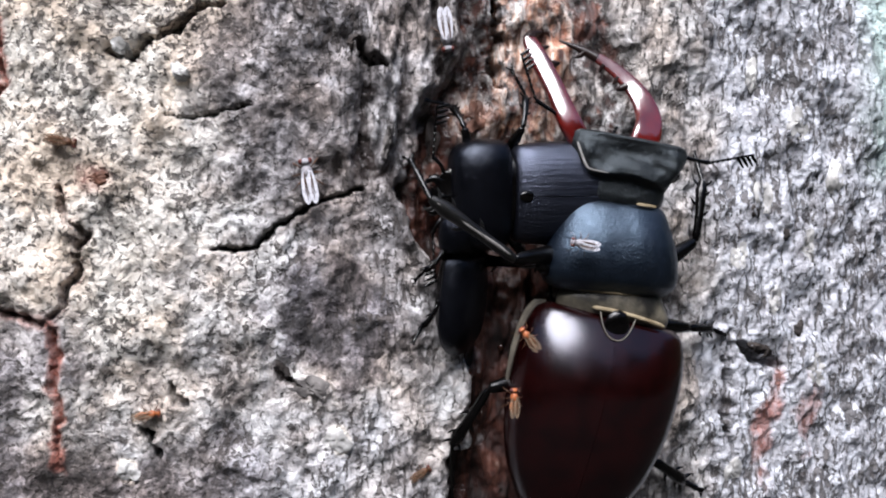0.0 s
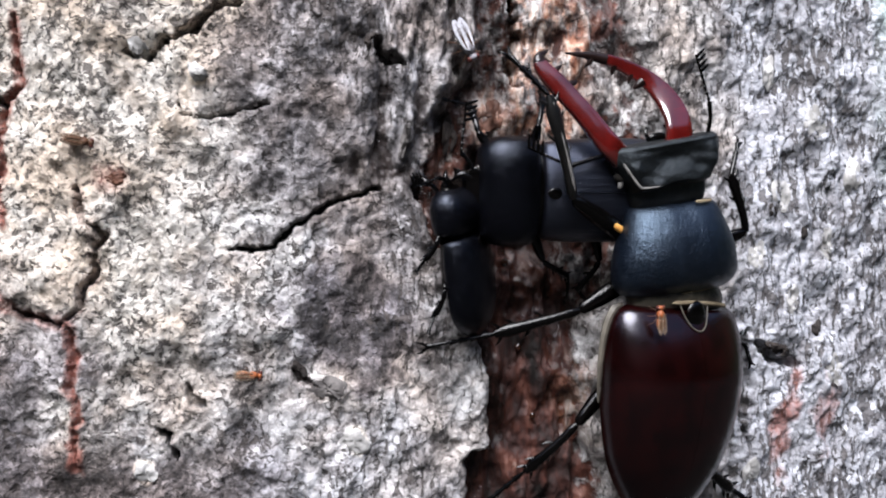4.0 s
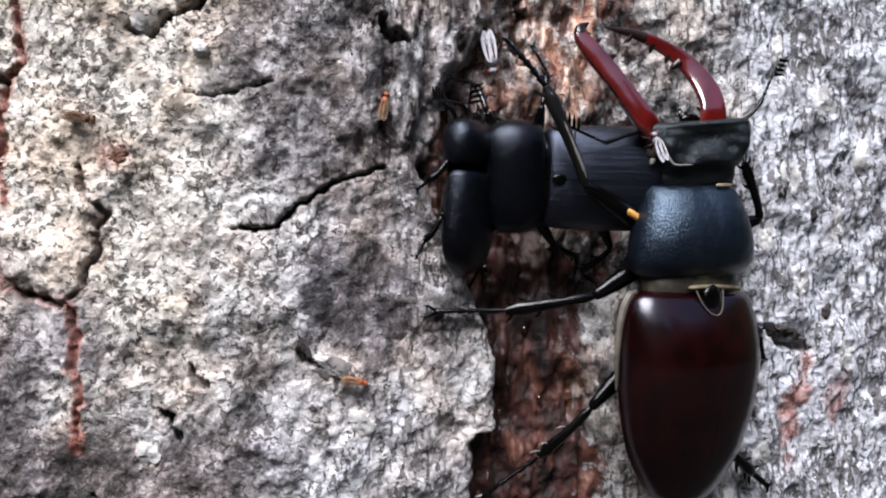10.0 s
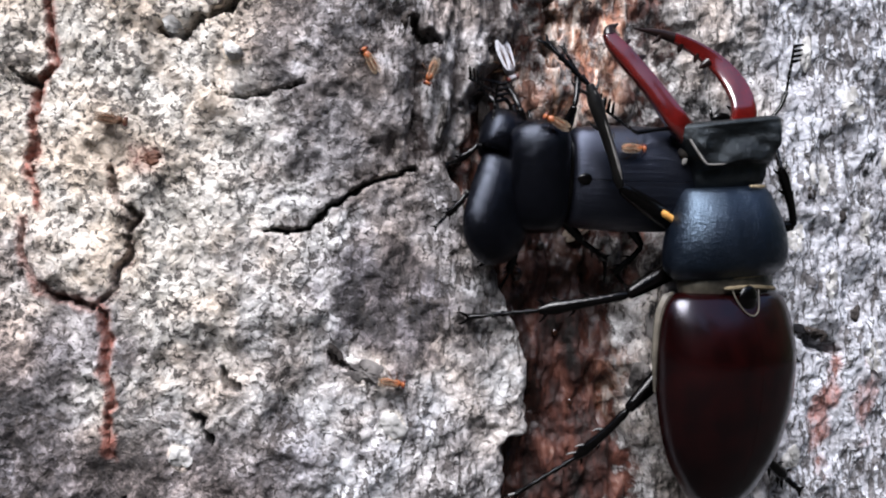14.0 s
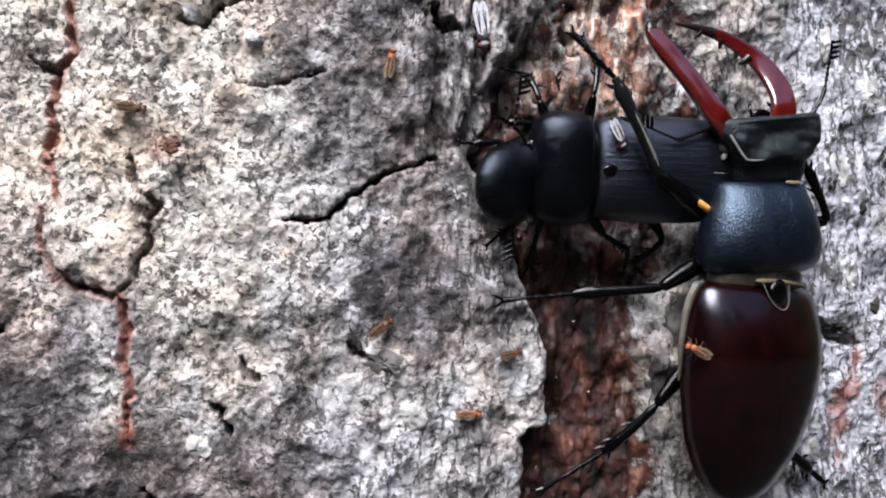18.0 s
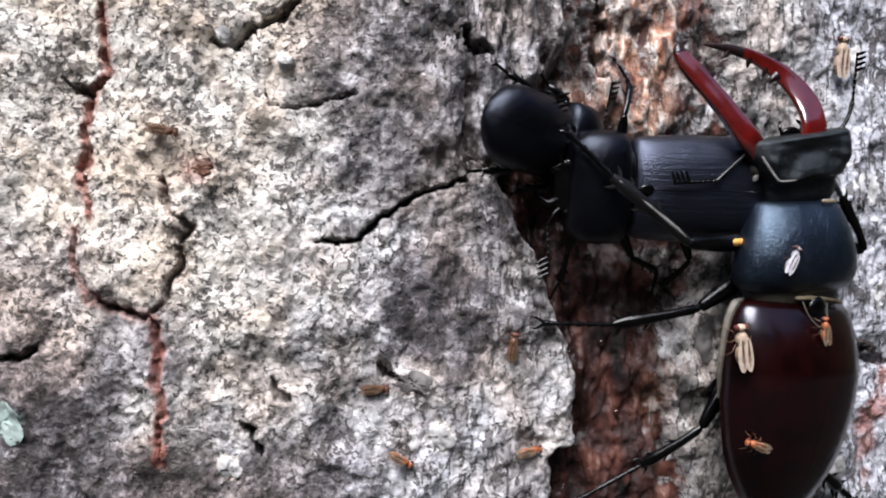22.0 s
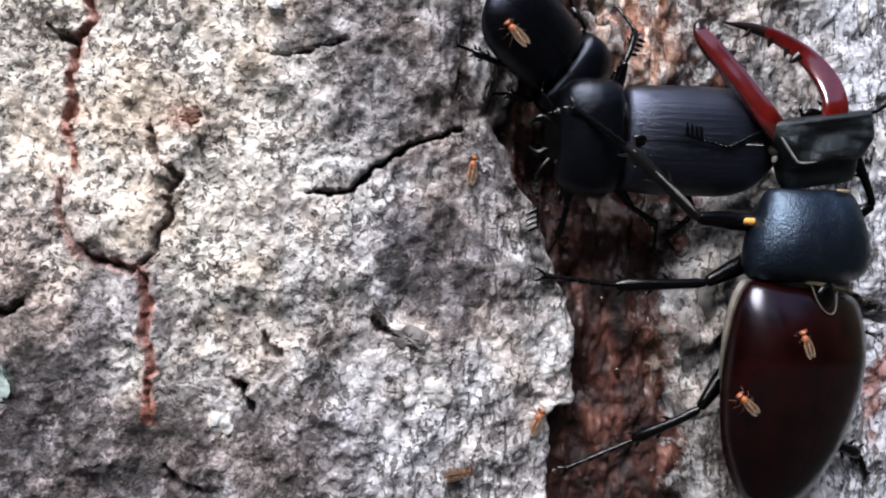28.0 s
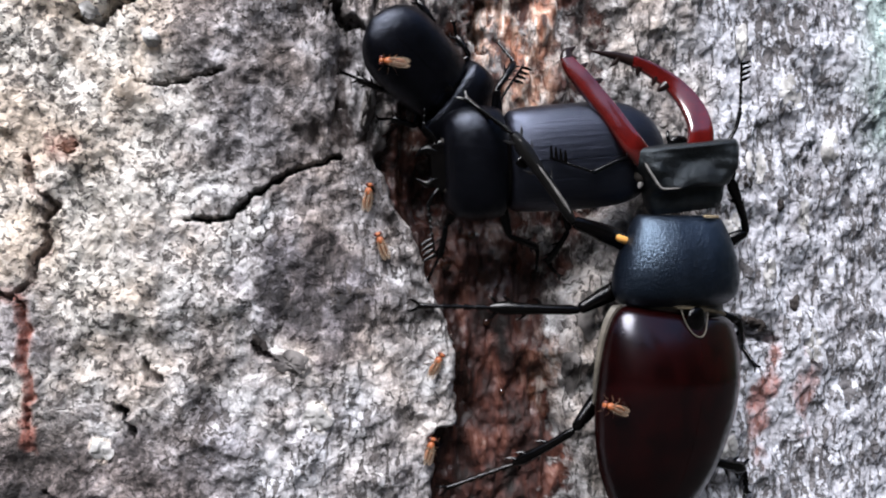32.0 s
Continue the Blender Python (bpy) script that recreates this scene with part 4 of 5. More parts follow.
FRONT_RIGHT = [(0, (38.5, 3.0, 5), (41.0, 8.5, 4), (41.5, 13.0, 2)), (2, (44.5, 5.2, 5), (42.3, 13.0, 6), (45.4, 18.6, 2)), (6, (44.5, 4.7, 5), (41.3, 12.5, 6), (44.4, 17.6, 2)), (13, (46.0, 3.8, 5), (43.6, 10.2, 6), (44.2, 14.5, 2)), (29, (48.1, 1.1, 5), (46.8, 5.7, 6), (46.5, 8.1, 2)), (32, (48.1, 1.1, 5), (46.8, 5.7, 6), (46.5, 8.1, 2))]
HIND_RIGHT = [(0, (38.5, -25.2, 2), (43.4, -29.2, 1), (47.7, -31.5, 0.5)), (7, (42.5, -24.7, 2), (47.8, -29.4, 1), (51.0, -32.0, 0.5)), (12, (42.9, -25.4, 2), (47.2, -29.1, 1), (50.9, -32.2, 0.5)), (24, (45.8, -27.6, 2), (50.0, -29.9, 1), (52.6, -31.9, 0.5)), (31, (45.6, -27.8, 2), (50.6, -29.6, 1), (51.4, -32.2, 0.5)), (32, (45.6, -27.8, 2), (50.6, -29.6, 1), (51.4, -32.2, 0.5))]
MID_RIGHT = [(0, (41.0, -7.0, 3), (45.0, -7.5, 1), (47.0, -8.5, 0)), (6, (44.0, -8.0, 2), (47.0, -10.0, 0.5), (48.0, -12.0, 0)), (32, (47.5, -9.5, 2), (50.0, -12.0, 0.5), (51.0, -14.0, 0))]


def mandible(points, radii, name, parent, teeth):
    """A curved jaw: a glossy red blade with a ridge, inner teeth, and a black forked tip."""
    pts = curve_points(points, 40)
    rr = np.interp(np.linspace(0, 1, 40), np.linspace(0, 1, len(radii)), radii)
    side = 1 if name.startswith("right") else -1
    bm = bmesh.new()
    tube(bm, pts[:31], rr[:31], 28, 0.34 if side > 0 else 0.55, 3.2)
    jaw = part(name, bm, RED, parent, "glossy dark red antler-like jaw")
    for at, way, size in teeth:
        bm = bmesh.new()
        n = int(at * 39)
        reach = Vector(way)
        base = pts[n] + reach.normalized() * rr[n] * 0.55
        tube(bm, [base, base + reach * 0.5, base + reach * 0.85, base + reach], [size, size * 0.75, size * 0.4, 0.04], 9)
        part("jaw_tooth", bm, TIP_BLACK, jaw, "small black tooth on the jaw")
    bm = bmesh.new()
    tube(bm, pts[30:], rr[30:] * 1.03, 14, 0.7)
    way = (pts[35] - pts[33]).normalized()
    fork = Vector((-way.y, way.x, 0)) * side
    tube(bm, [pts[33], pts[33] + fork * 0.8 + way * 0.3, pts[33] + fork * 1.4 + way * 0.9], [rr[33] * 0.8, 0.32, 0.05], 8)
    part("jaw_tip", bm, TIP_BLACK, jaw, "blackened forked jaw tip")
    return jaw


def male_beetle():
    thing = new("stag_beetle", None)
    tagged(thing, "male stag beetle with maroon wing cases and red antlers on bark", "beetle")
    wing = [(-0.8, 7.6, 2.4, 1.2), (-1.5, 8.9, 3.2, 1.8), (-2.9, 9.6, 4.1, 2.3), (-4.7, 10.0, 5.0, 2.5), (-7.0, 10.2, 5.8, 2.6), (-9.5, 10.2, 6.25, 2.6), (-14.0, 9.9, 6.0, 2.5), (-19.5, 8.5, 5.0, 2.1), (-23.5, 6.3, 3.6, 1.5), (-26.2, 3.9, 2.1, 0.8), (-27.6, 0.6, 0.6, 0.2)]
    part("left_elytron", half_shell(wing, -1, power=2.2), MAROON, thing, "glossy dark maroon wing case")
    part("right_elytron", half_shell(wing, 1, power=2.2), MAROON, thing, "glossy dark maroon wing case")
    part("abdomen", body_loft([(1.5, 4.5, 1.6, 2.5), (0, 6.2, 1.9, 3.8), (-8, 7.0, 2.2, 4.2), (-16, 6.3, 2.0, 3.6), (-23, 3.2, 1.2, 1.8), (-25.2, 0.4, 0.3, 0.3)]), LEG_BLACK, thing)
    # membrane between pronotum and wing cases, with the scutellum
    part("thorax", body_loft([(3.6, 4.8, 2.3, 3.0), (1.8, 6.0, 2.9, 3.2), (0.3, 6.9, 3.0, 3.4), (-0.9, 6.8, 2.5, 3.2)], 14), MEMBRANE, thing, "tan hairy membrane behind the neck shield")
    bm = bmesh.new()
    blob(bm, (0, -1.5, 3.55), (1.5, 1.7, 0.5))
    part("scutellum", bm, LEG_BLACK, thing, "small black triangular shield between the wing cases")
    bm = bmesh.new()
    tube(bm, [(x, -0.1 - 0.012 * x * x, 3.1 - 0.022 * x * x) for x in np.linspace(-3.2, 6.0, 20)], [0.08] + [0.27] * 18 + [0.08], 8)
    part("membrane_band", bm, GOLD, thing, "tan band of fine hair behind the neck shield")
    bm = bmesh.new()
    tube(bm, curve_points([(-2.2, -0.2, 3.0), (-1.75, -1.7, 3.6), (-1.0, -2.9, 4.2), (0, -3.3, 4.45), (1.0, -2.9, 4.2), (1.75, -1.7, 3.6), (2.2, -0.2, 3.0)], 18), [0.05] + [0.09] * 16 + [0.05], 7)
    part("scutellum_rim", bm, TAN, thing, "fine tan rim round the small shield")
    for side in (-1, 1):
        bm = bmesh.new()
        rim = [(side * (profile(wing[::-1], y, 1) + 0.1), y, -0.6) for y in np.linspace(-0.9, -12.5, 22)]
        tube(bm, rim, [0.2] + list(np.linspace(0.6 if side < 0 else 0.2, 0.16, 20)) + [0.05], 6)
        part("wing_rim", bm, TAN if side < 0 else LEG_BLACK, thing)
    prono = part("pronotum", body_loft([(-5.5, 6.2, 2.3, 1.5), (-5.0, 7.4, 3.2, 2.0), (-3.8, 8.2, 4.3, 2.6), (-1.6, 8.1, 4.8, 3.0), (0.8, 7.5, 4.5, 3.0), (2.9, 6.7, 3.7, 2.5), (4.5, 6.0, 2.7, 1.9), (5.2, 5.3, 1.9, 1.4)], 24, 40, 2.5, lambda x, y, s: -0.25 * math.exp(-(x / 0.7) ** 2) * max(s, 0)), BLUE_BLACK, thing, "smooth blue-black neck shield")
    for y, w, z0, dz, name in ((4.95, 5.7, 0.7, 2.0, "front_fringe"), (-5.1, 6.2, 0.5, 2.2, "rear_fringe")):
        bm = bmesh.new()
        tube(bm, [(w * math.sin(a), y + 0.25 * math.cos(a) * (1 if y > 0 else -1), z0 + dz * math.cos(a)) for a in np.linspace(0.3 if y > 0 else -1.35, 0.85 if y > 0 else 1.35, 20)], [0.06] + [0.2 if y > 0 else 0.12] * 18 + [0.06], 6)
        part(name, bm, GOLD, prono, "fringe of golden hair")

    def face(x, y, s):
        if s <= 0:
            return 0.0
        step = min(max((y + 1.5 + 0.1 * abs(x)) / 0.5, 0.0), 1.0)
        plate = 1.15 * step * step * (3 - 2 * step)
        hollow = -1.0 * math.exp(-((x / 3.4) ** 2 + ((y - 1.6) / 1.1) ** 2)) - 0.5 * math.exp(-(((abs(x) - 3.0) / 1.2) ** 2 + ((y - 0.2) / 0.9) ** 2))
        ridge = 0.7 * math.exp(-((abs(x) - 5.6) / 0.7) ** 2 - ((y - 0.5) / 1.8) ** 2) + 0.5 * math.exp(-((y - 3.3) / 0.35) ** 2)
        pitted = 0.1 * math.sin(2.3 * x + 1.1 * y) * math.sin(2.9 * y - 0.9 * x)
        return (plate + hollow + ridge + pitted * step) * s ** 0.5

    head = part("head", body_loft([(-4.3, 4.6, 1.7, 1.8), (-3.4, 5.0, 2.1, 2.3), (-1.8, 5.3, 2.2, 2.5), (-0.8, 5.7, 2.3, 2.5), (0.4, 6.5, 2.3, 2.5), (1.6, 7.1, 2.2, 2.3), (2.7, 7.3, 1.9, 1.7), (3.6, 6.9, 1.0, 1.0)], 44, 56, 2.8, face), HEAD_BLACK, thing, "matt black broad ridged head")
    mandible([(-5.7, 2.0, 0.8), (-7.6, 4.4, 0.8), (-9.5, 8.0, -0.4), (-11.1, 10.8, -1.6), (-12.7, 13.4, -2.6), (-12.9, 14.8, -3.1), (-11.5, 15.6, -3.4)], [1.35, 1.4, 1.25, 1.2, 1.2, 0.9, 0.6, 0.1], "left_mandible", head, [(0.52, (1.5, 0.5, 0), 0.6), (0.62, (1.2, 0.7, 0), 0.45)])
    mandible([(0.9, 2.0, 1.4), (1.9, 4.6, 1.2), (2.0, 7.3, -0.1), (0.6, 10.2, -1.6), (-2.4, 12.6, -2.5), (-5.7, 14.1, -3.1), (-9.3, 15.0, -3.5)], [1.5, 1.75, 1.65, 1.35, 1.0, 0.75, 0.5, 0.1], "right_mandible", head, [(0.56, (-1.3, -0.7, 0), 0.6), (0.64, (-0.5, -1.0, 0), 0.4), (0.72, (-0.4, -1.0, 0), 0.4)])
    for side in (-1, 1):
        bm = bmesh.new()
        blob(bm, (side * 6.0, 0.4, 0.3), (0.9, 1.0, 0.9))
        part("eye", bm, EYE, head)
        bm = bmesh.new()
        tube(bm, curve_points([(side * 1.0, 3.2, -0.6), (side * 1.6, 4.4, -0.4), (side * 1.2, 5.2, -0.9)], 7), [0.25, 0.24, 0.2, 0.22, 0.2, 0.2, 0.08], 7)
        part("palp", bm, LEG_BLACK, head)
    bm = bmesh.new()
    tube(bm, curve_points([(-6.4, 2.7, 1.5), (-6.3, 1.4, 2.2), (-5.4, -0.7, 2.9), (-4.7, -1.2, 3.0), (-2.6, -1.3, 3.2)], 16), [0.08, 0.2, 0.24, 0.22, 0.2, 0.19, 0.18, 0.17, 0.16, 0.16, 0.15, 0.14, 0.13, 0.12, 0.1, 0.04], 8)
    part("cheek_ridge", bm, SILVER, head, "pale hairy ridge in front of the eye")
    # pale blobs modelled in for the white glint at the eye
    bm = bmesh.new()
    blob(bm, (-6.3, -0.6, 0.6), (0.35, 0.6, 0.3), turn=Matrix.Rotation(-0.5, 4, "Z"))
    blob(bm, (-6.6, 2.2, 0.5), (0.22, 0.5, 0.25))
    blob(bm, (-6.1, 1.0, 0.7), (0.2, 0.35, 0.2))
    part("cheek_glint", bm, SILVER, head, "pale blobs in place of a white glint beside the eye")
    bm = bmesh.new()
    blob(bm, (0, 3.9, -0.6), (1.3, 0.6, 0.4))
    part("labrum", bm, LEG_BLACK, head)
    feelers = [part("left_antenna", antenna_mesh(6.6, 35), LEG_BLACK, head), part("right_antenna", antenna_mesh(4.2, -25), LEG_BLACK, head)]
    return thing, prono, head, feelers


male, male_pronotum, male_head, male_feelers = male_beetle()
MALE_TIMES = sorted({r[0] for rows in (MALE_ROWS, MID_LEFT, FRONT_LEFT, HIND_LEFT, HEAD_ROWS) for r in rows})
male_keys = legged(male, MALE_ROWS, [
    ("middle", (-4.5, 2.4, -2.5), (8.6, 10.5, 9.5), 1.15, LEG_BLACK, MID_LEFT),
    ("hind", (-4.5, -9.0, -3.2), (9.0, 8.5, 10.0), 1.1, LEG_BLACK, HIND_LEFT),
    ("front", (-4.5, 6.0, -2.0), (12.5, 12.0, 8.0), 1.2, LEG_SHEEN, FRONT_LEFT),
    ("front", (4.5, 6.0, -2.0), (6.8, 7.8, 6.5), 1.05, LEG_BLACK, FRONT_RIGHT),
    ("hind", (5.0, -16.0, -3.0), (8.0, 6.4, 4.2), 1.25, LEG_BLACK, HIND_RIGHT),
    ("middle", (5.0, -1.0, -3.0), (8.0, 5.0, 4.0), 1.0, LEG_BLACK, MID_RIGHT)], MALE_TIMES)

# ---- the two dark beetles in the sap run ----
FEMALE_ROWS = [(0, 16.9, 9.5, 3.0, -92, -4, 0), (1, 17.9, 9.6, 3.0, -92, -4, 0), (3, 18.1, 9.9, 3.0, -92, -4, 0), (6, 17.8, 9.0, 3.0, -90, -4, 0), (7, 17.4, 8.7, 3.0, -90, -4, 0), (8, 17.6, 9.3, 3.0, -90, -4, 0), (9, 18.0, 9.0, 3.0, -90, -4, 0), (10, 17.8, 8.9, 3.0, -90, -4, 0), (11, 17.0, 8.8, 3.0, -90, -4, 0), (12, 16.5, 9.1, 3.0, -89, -4, 0), (13, 16.9, 9.1, 3.0, -89, -4, 0), (16, 17.1, 9.0, 3.0, -90, -4, 0), (17, 18.3, 9.0, 3.1, -90, -4, 0), (18, 17.4, 8.8, 3.2, -90, -4, 0), (20, 17.7, 9.0, 3.4, -90, -4, 0), (22, 18.0, 9.2, 3.4, -90, -4, 0), (23, 17.6, 9.1, 3.4, -90, -4, 0), (25, 17.4, 9.1, 3.4, -90, -4, 0), (26, 17.2, 8.7, 3.4, -90, -4, 0), (29, 17.1, 9.1, 3.4, -89, -4, 0), (31, 17.3, 9.2, 3.4, -90, -4, 0), (32, 18.4, 9.5, 3.4, -95, -4, 0)]
SMALL_ROWS = [(0, 10.7, -3.3, 1, 4, 49, 0), (1, 9.7, -1.9, 1, 2, 49, 0), (2, 9.5, -3, 1, 0, 49, 0), (3, 9.4, -3, 1, -7, 52, 0), (6, 9.4, 5.0, 3.4, -6, 38, 0), (7, 8.6, 4.8, 3.4, -5, 38, 0), (8, 8.1, 4.4, 3.4, 0, 42, 0), (9, 8.5, 4.0, 3.4, 3, 48, 0), (10, 8.6, 3.9, 3.4, 8, 46, -4), (12, 8.9, 4.3, 3.2, 18, 34, -10), (13, 8.7, 4.8, 3.0, 22, 28, -14), (16, 8.5, 5.6, 2.6, 34, 22, -20), (17, 8.2, 6.2, 2.4, 44, 20, -26), (18, 8.1, 7.3, 2.2, 72, 8, -32), (20, 7.5, 9.9, 2.8, 86, 2, -34), (21, 6.8, 12.3, 3.2, 95, 0, -33), (22, 5.6, 15.3, 3.6, 104, 0, -28), (23, 6.2, 18.9, 3.8, 130, 0, -22), (25, 5.8, 20.1, 3.8, 131, 0, -22), (26, 6.1, 19.9, 3.8, 131, 0, -22), (29, 6.5, 20.3, 3.8, 126, 0, -22), (32, 7.4, 20.5, 3.8, 128, 0, -22)]


def dark_beetle(name, label, scale, wing_label, material, broad=1.0, ribs=16, depth=0.014, stretch=1.0, shield=1.0):
    """A stout black beetle: wing cases, neck shield, head with short jaws. Its origin lies between the front ends of the wing cases."""
    k = scale
    thing = new(name, None)
    tagged(thing, label, "beetle")

    def sized(rows):
        return [(r[0] * k, r[1] * k * broad, r[2] * k, r[3] * k) for r in rows]

    wing = sized([(0.3, 4.9, 2.4, 1.0), (-0.5, 5.5, 3.1, 1.5), (-3.0, 5.8, 3.7, 1.8), (-7.0, 5.95, 3.8, 1.8), (-12.0, 5.8, 3.5, 1.7), (-15.2, 4.4, 2.6, 1.2), (-17.0, 2.2, 1.3, 0.5), (-17.6, 0.2, 0.3, 0.1)])
    wing = [(y * (stretch if y < -4 else 1.0), *rest) for y, *rest in wing]
    for side, n in ((-1, "left_elytron"), (1, "right_elytron")):
        part(n, half_shell(wing, side, 0.03, 26, 96 if ribs else 30, 2.3, 0.4, ribs, depth * k), material, thing, wing_label)
    part("abdomen", body_loft(sized([(0.8, 3.9, 1.2, 2.2), (-1, 4.9, 1.5, 2.8), (-8, 5.2, 1.6, 3.0), (-13.5, 3.4, 1.2, 1.8), (-15.6, 0.4, 0.3, 0.3)]), 18), LEG_BLACK, thing)
    part("thorax", body_loft(sized([(1.8, 3.6, 1.7, 2.2), (0.8, 4.2, 2.2, 2.4), (-0.6, 4.4, 2.0, 2.4)]), 8), LEG_BLACK, thing)
    bm = bmesh.new()
    blob(bm, (0, -0.8 * k, 3.2 * k), (0.7 * k, 1.1 * k, 0.25 * k))
    part("scutellum", bm, LEG_BLACK, thing)
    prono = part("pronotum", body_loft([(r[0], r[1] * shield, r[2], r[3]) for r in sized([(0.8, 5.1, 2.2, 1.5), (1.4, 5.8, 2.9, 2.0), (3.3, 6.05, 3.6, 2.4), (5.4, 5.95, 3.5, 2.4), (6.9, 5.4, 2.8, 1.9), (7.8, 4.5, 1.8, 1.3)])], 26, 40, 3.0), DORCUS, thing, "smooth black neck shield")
    bm = bmesh.new()
    tube(bm, [(4.7 * k * math.sin(a), 1.25 * k, 0.4 + 1.9 * k * math.cos(a)) for a in np.linspace(-1.3, 1.3, 16)], [0.16 * k] * 16, 6)
    part("rear_fringe", bm, SILVER, prono, "thin pale rim")
    head = part("head", body_loft(sized([(6.6, 2.6, 0.6, 2.0), (7.6, 2.8, 0.5, 2.2), (8.6, 2.6, 0.2, 2.0), (9.3, 1.9, 0.0, 1.5)]), 14), LEG_BLACK, thing)
    for side in (-1, 1):
        bm = bmesh.new()
        tube(bm, [tuple(c * k for c in p) for p in curve_points([(side * 1.5, 8.6, -0.5), (side * 2.0, 9.8, -0.5), (side * 1.2, 11.0, -0.6)], 8)], [0.75 * k, 0.7 * k, 0.6 * k, 0.52 * k, 0.42 * k, 0.3 * k, 0.18 * k, 0.04], 8)
        part("jaw", bm, LEG_BLACK, head)
        bm = bmesh.new()
        blob(bm, (side * 2.7 * k, 7.6 * k, -0.2 * k), (0.5 * k, 0.6 * k, 0.5 * k))
        part("eye", bm, EYE, head)
        a = antenna_mesh(2.6 * k, 40 * side)
        part("antenna", a, LEG_BLACK, head, at=Matrix.Translation(Vector((side * 2.4, 8.4, -0.2)) * k * MM) @ Matrix.Rotation(radians(-55 * side), 4, "Z"))
    return thing


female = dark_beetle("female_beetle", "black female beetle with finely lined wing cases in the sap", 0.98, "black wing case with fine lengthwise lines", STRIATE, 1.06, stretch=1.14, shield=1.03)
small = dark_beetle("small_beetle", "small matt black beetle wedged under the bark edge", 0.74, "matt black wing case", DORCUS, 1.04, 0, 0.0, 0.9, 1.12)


def short_legs(thing, k):
    """Six bent legs held close to the body, fixed to it."""
    for side, word in ((-1, "left"), (1, "right")):
        for name, hip, knee, ankle, toe in (
                ("front", (2.8, 4.6, -1.6), (4.8, 7.6, -0.6), (6.0, 10.0, -2.2), (7.6, 10.6, -3.2)),
                ("middle", (3.4, 0.2, -1.8), (6.8, 0.8, -0.4), (8.2, -2.2, -2.4), (9.8, -3.8, -3.4)),
                ("hind", (3.2, -5.4, -1.8), (6.4, -7.2, -0.6), (7.4, -11.0, -2.4), (8.4, -13.6, -3.4))):
            a, b, c, d = (Vector((side * p[0], p[1], p[2])) * k for p in (hip, knee, ankle, toe))
            up = Vector((0, 0, 1))
            for end, start, stop, bm in (("femur", a, b, femur_mesh((b - a).length, 0.85 * k)), ("tibia", b, c, tibia_mesh((c - b).length, 0.62 * k)), ("tarsus", c, d, tarsus_mesh((d - c).length, 0.34 * k))):
                part(word + "_" + name + "_" + end, bm, LEG_BLACK, thing, at=aim(start * MM, stop * MM, up))


short_legs(small, 0.74)
female_times = sorted({r[0] for r in FEMALE_ROWS})
female_keys = legged(female, FEMALE_ROWS, [
    ("middle", (4.0, 0.5, -2.0), (5.0, 4.6, 4.5), 0.7, LEG_BLACK, [(0, (17.5, 16.5, 4), (18.5, 21.5, 2), (16.5, 25.0, 0)), (20, (17.0, 16.5, 4), (18.0, 21.5, 2), (16.0, 25.0, 0)), (32, (17.0, 16.5, 4), (19.0, 20.5, 3), (17.5, 23.5, 0))]),
    ("front", (3.5, 4.5, -2.0), (4.5, 4.0, 4.0), 0.7, LEG_BLACK, [(0, (11.5, 15.5, 2), (10.0, 19.5, 0), (7.0, 20.5, -1)), (32, (11.5, 15.5, 2), (10.0, 19.5, 0), (7.0, 20.5, -1))]),
    ("middle", (-4.0, 0.5, -2.0), (5.0, 4.6, 4.5), 0.7, LEG_BLACK, [(0, (18.5, 2.5, 1), (21.5, 0.0, 0), (22.5, -2.5, -2)), (32, (18.5, 2.0, 1), (21.5, 0.0, 0), (22.5, -2.5, -2))]),
    ("front", (-3.5, 4.5, -2.0), (4.5, 4.0, 4.0), 0.7, LEG_BLACK, [(0, (11.5, 2.5, 0), (10.5, -1.5, -1), (9.0, -4.5, -2)), (32, (11.5, 2.5, 0), (10.5, -1.5, -1), (9.0, -4.5, -2))]),
    ("hind", (-4.0, -8.0, -2.5), (5.0, 4.6, 4.0), 0.7, LEG_BLACK, [(0, (26.0, 2.0, 1), (24.0, -1.5, 0), (25.5, -4.0, -2)), (32, (26.0, 2.0, 1), (24.0, -1.5, 0), (25.5, -4.0, -2))])], female_times)


def small_pose(t):
    """Rows give the middle of the wing cases; the beetle's origin is 5.3 mm further on."""
    return on_bark(*between(SMALL_ROWS, t)) @ Matrix.Translation((0, 5.3 * MM, 0))


small_times = sorted({r[0] for r in SMALL_ROWS})


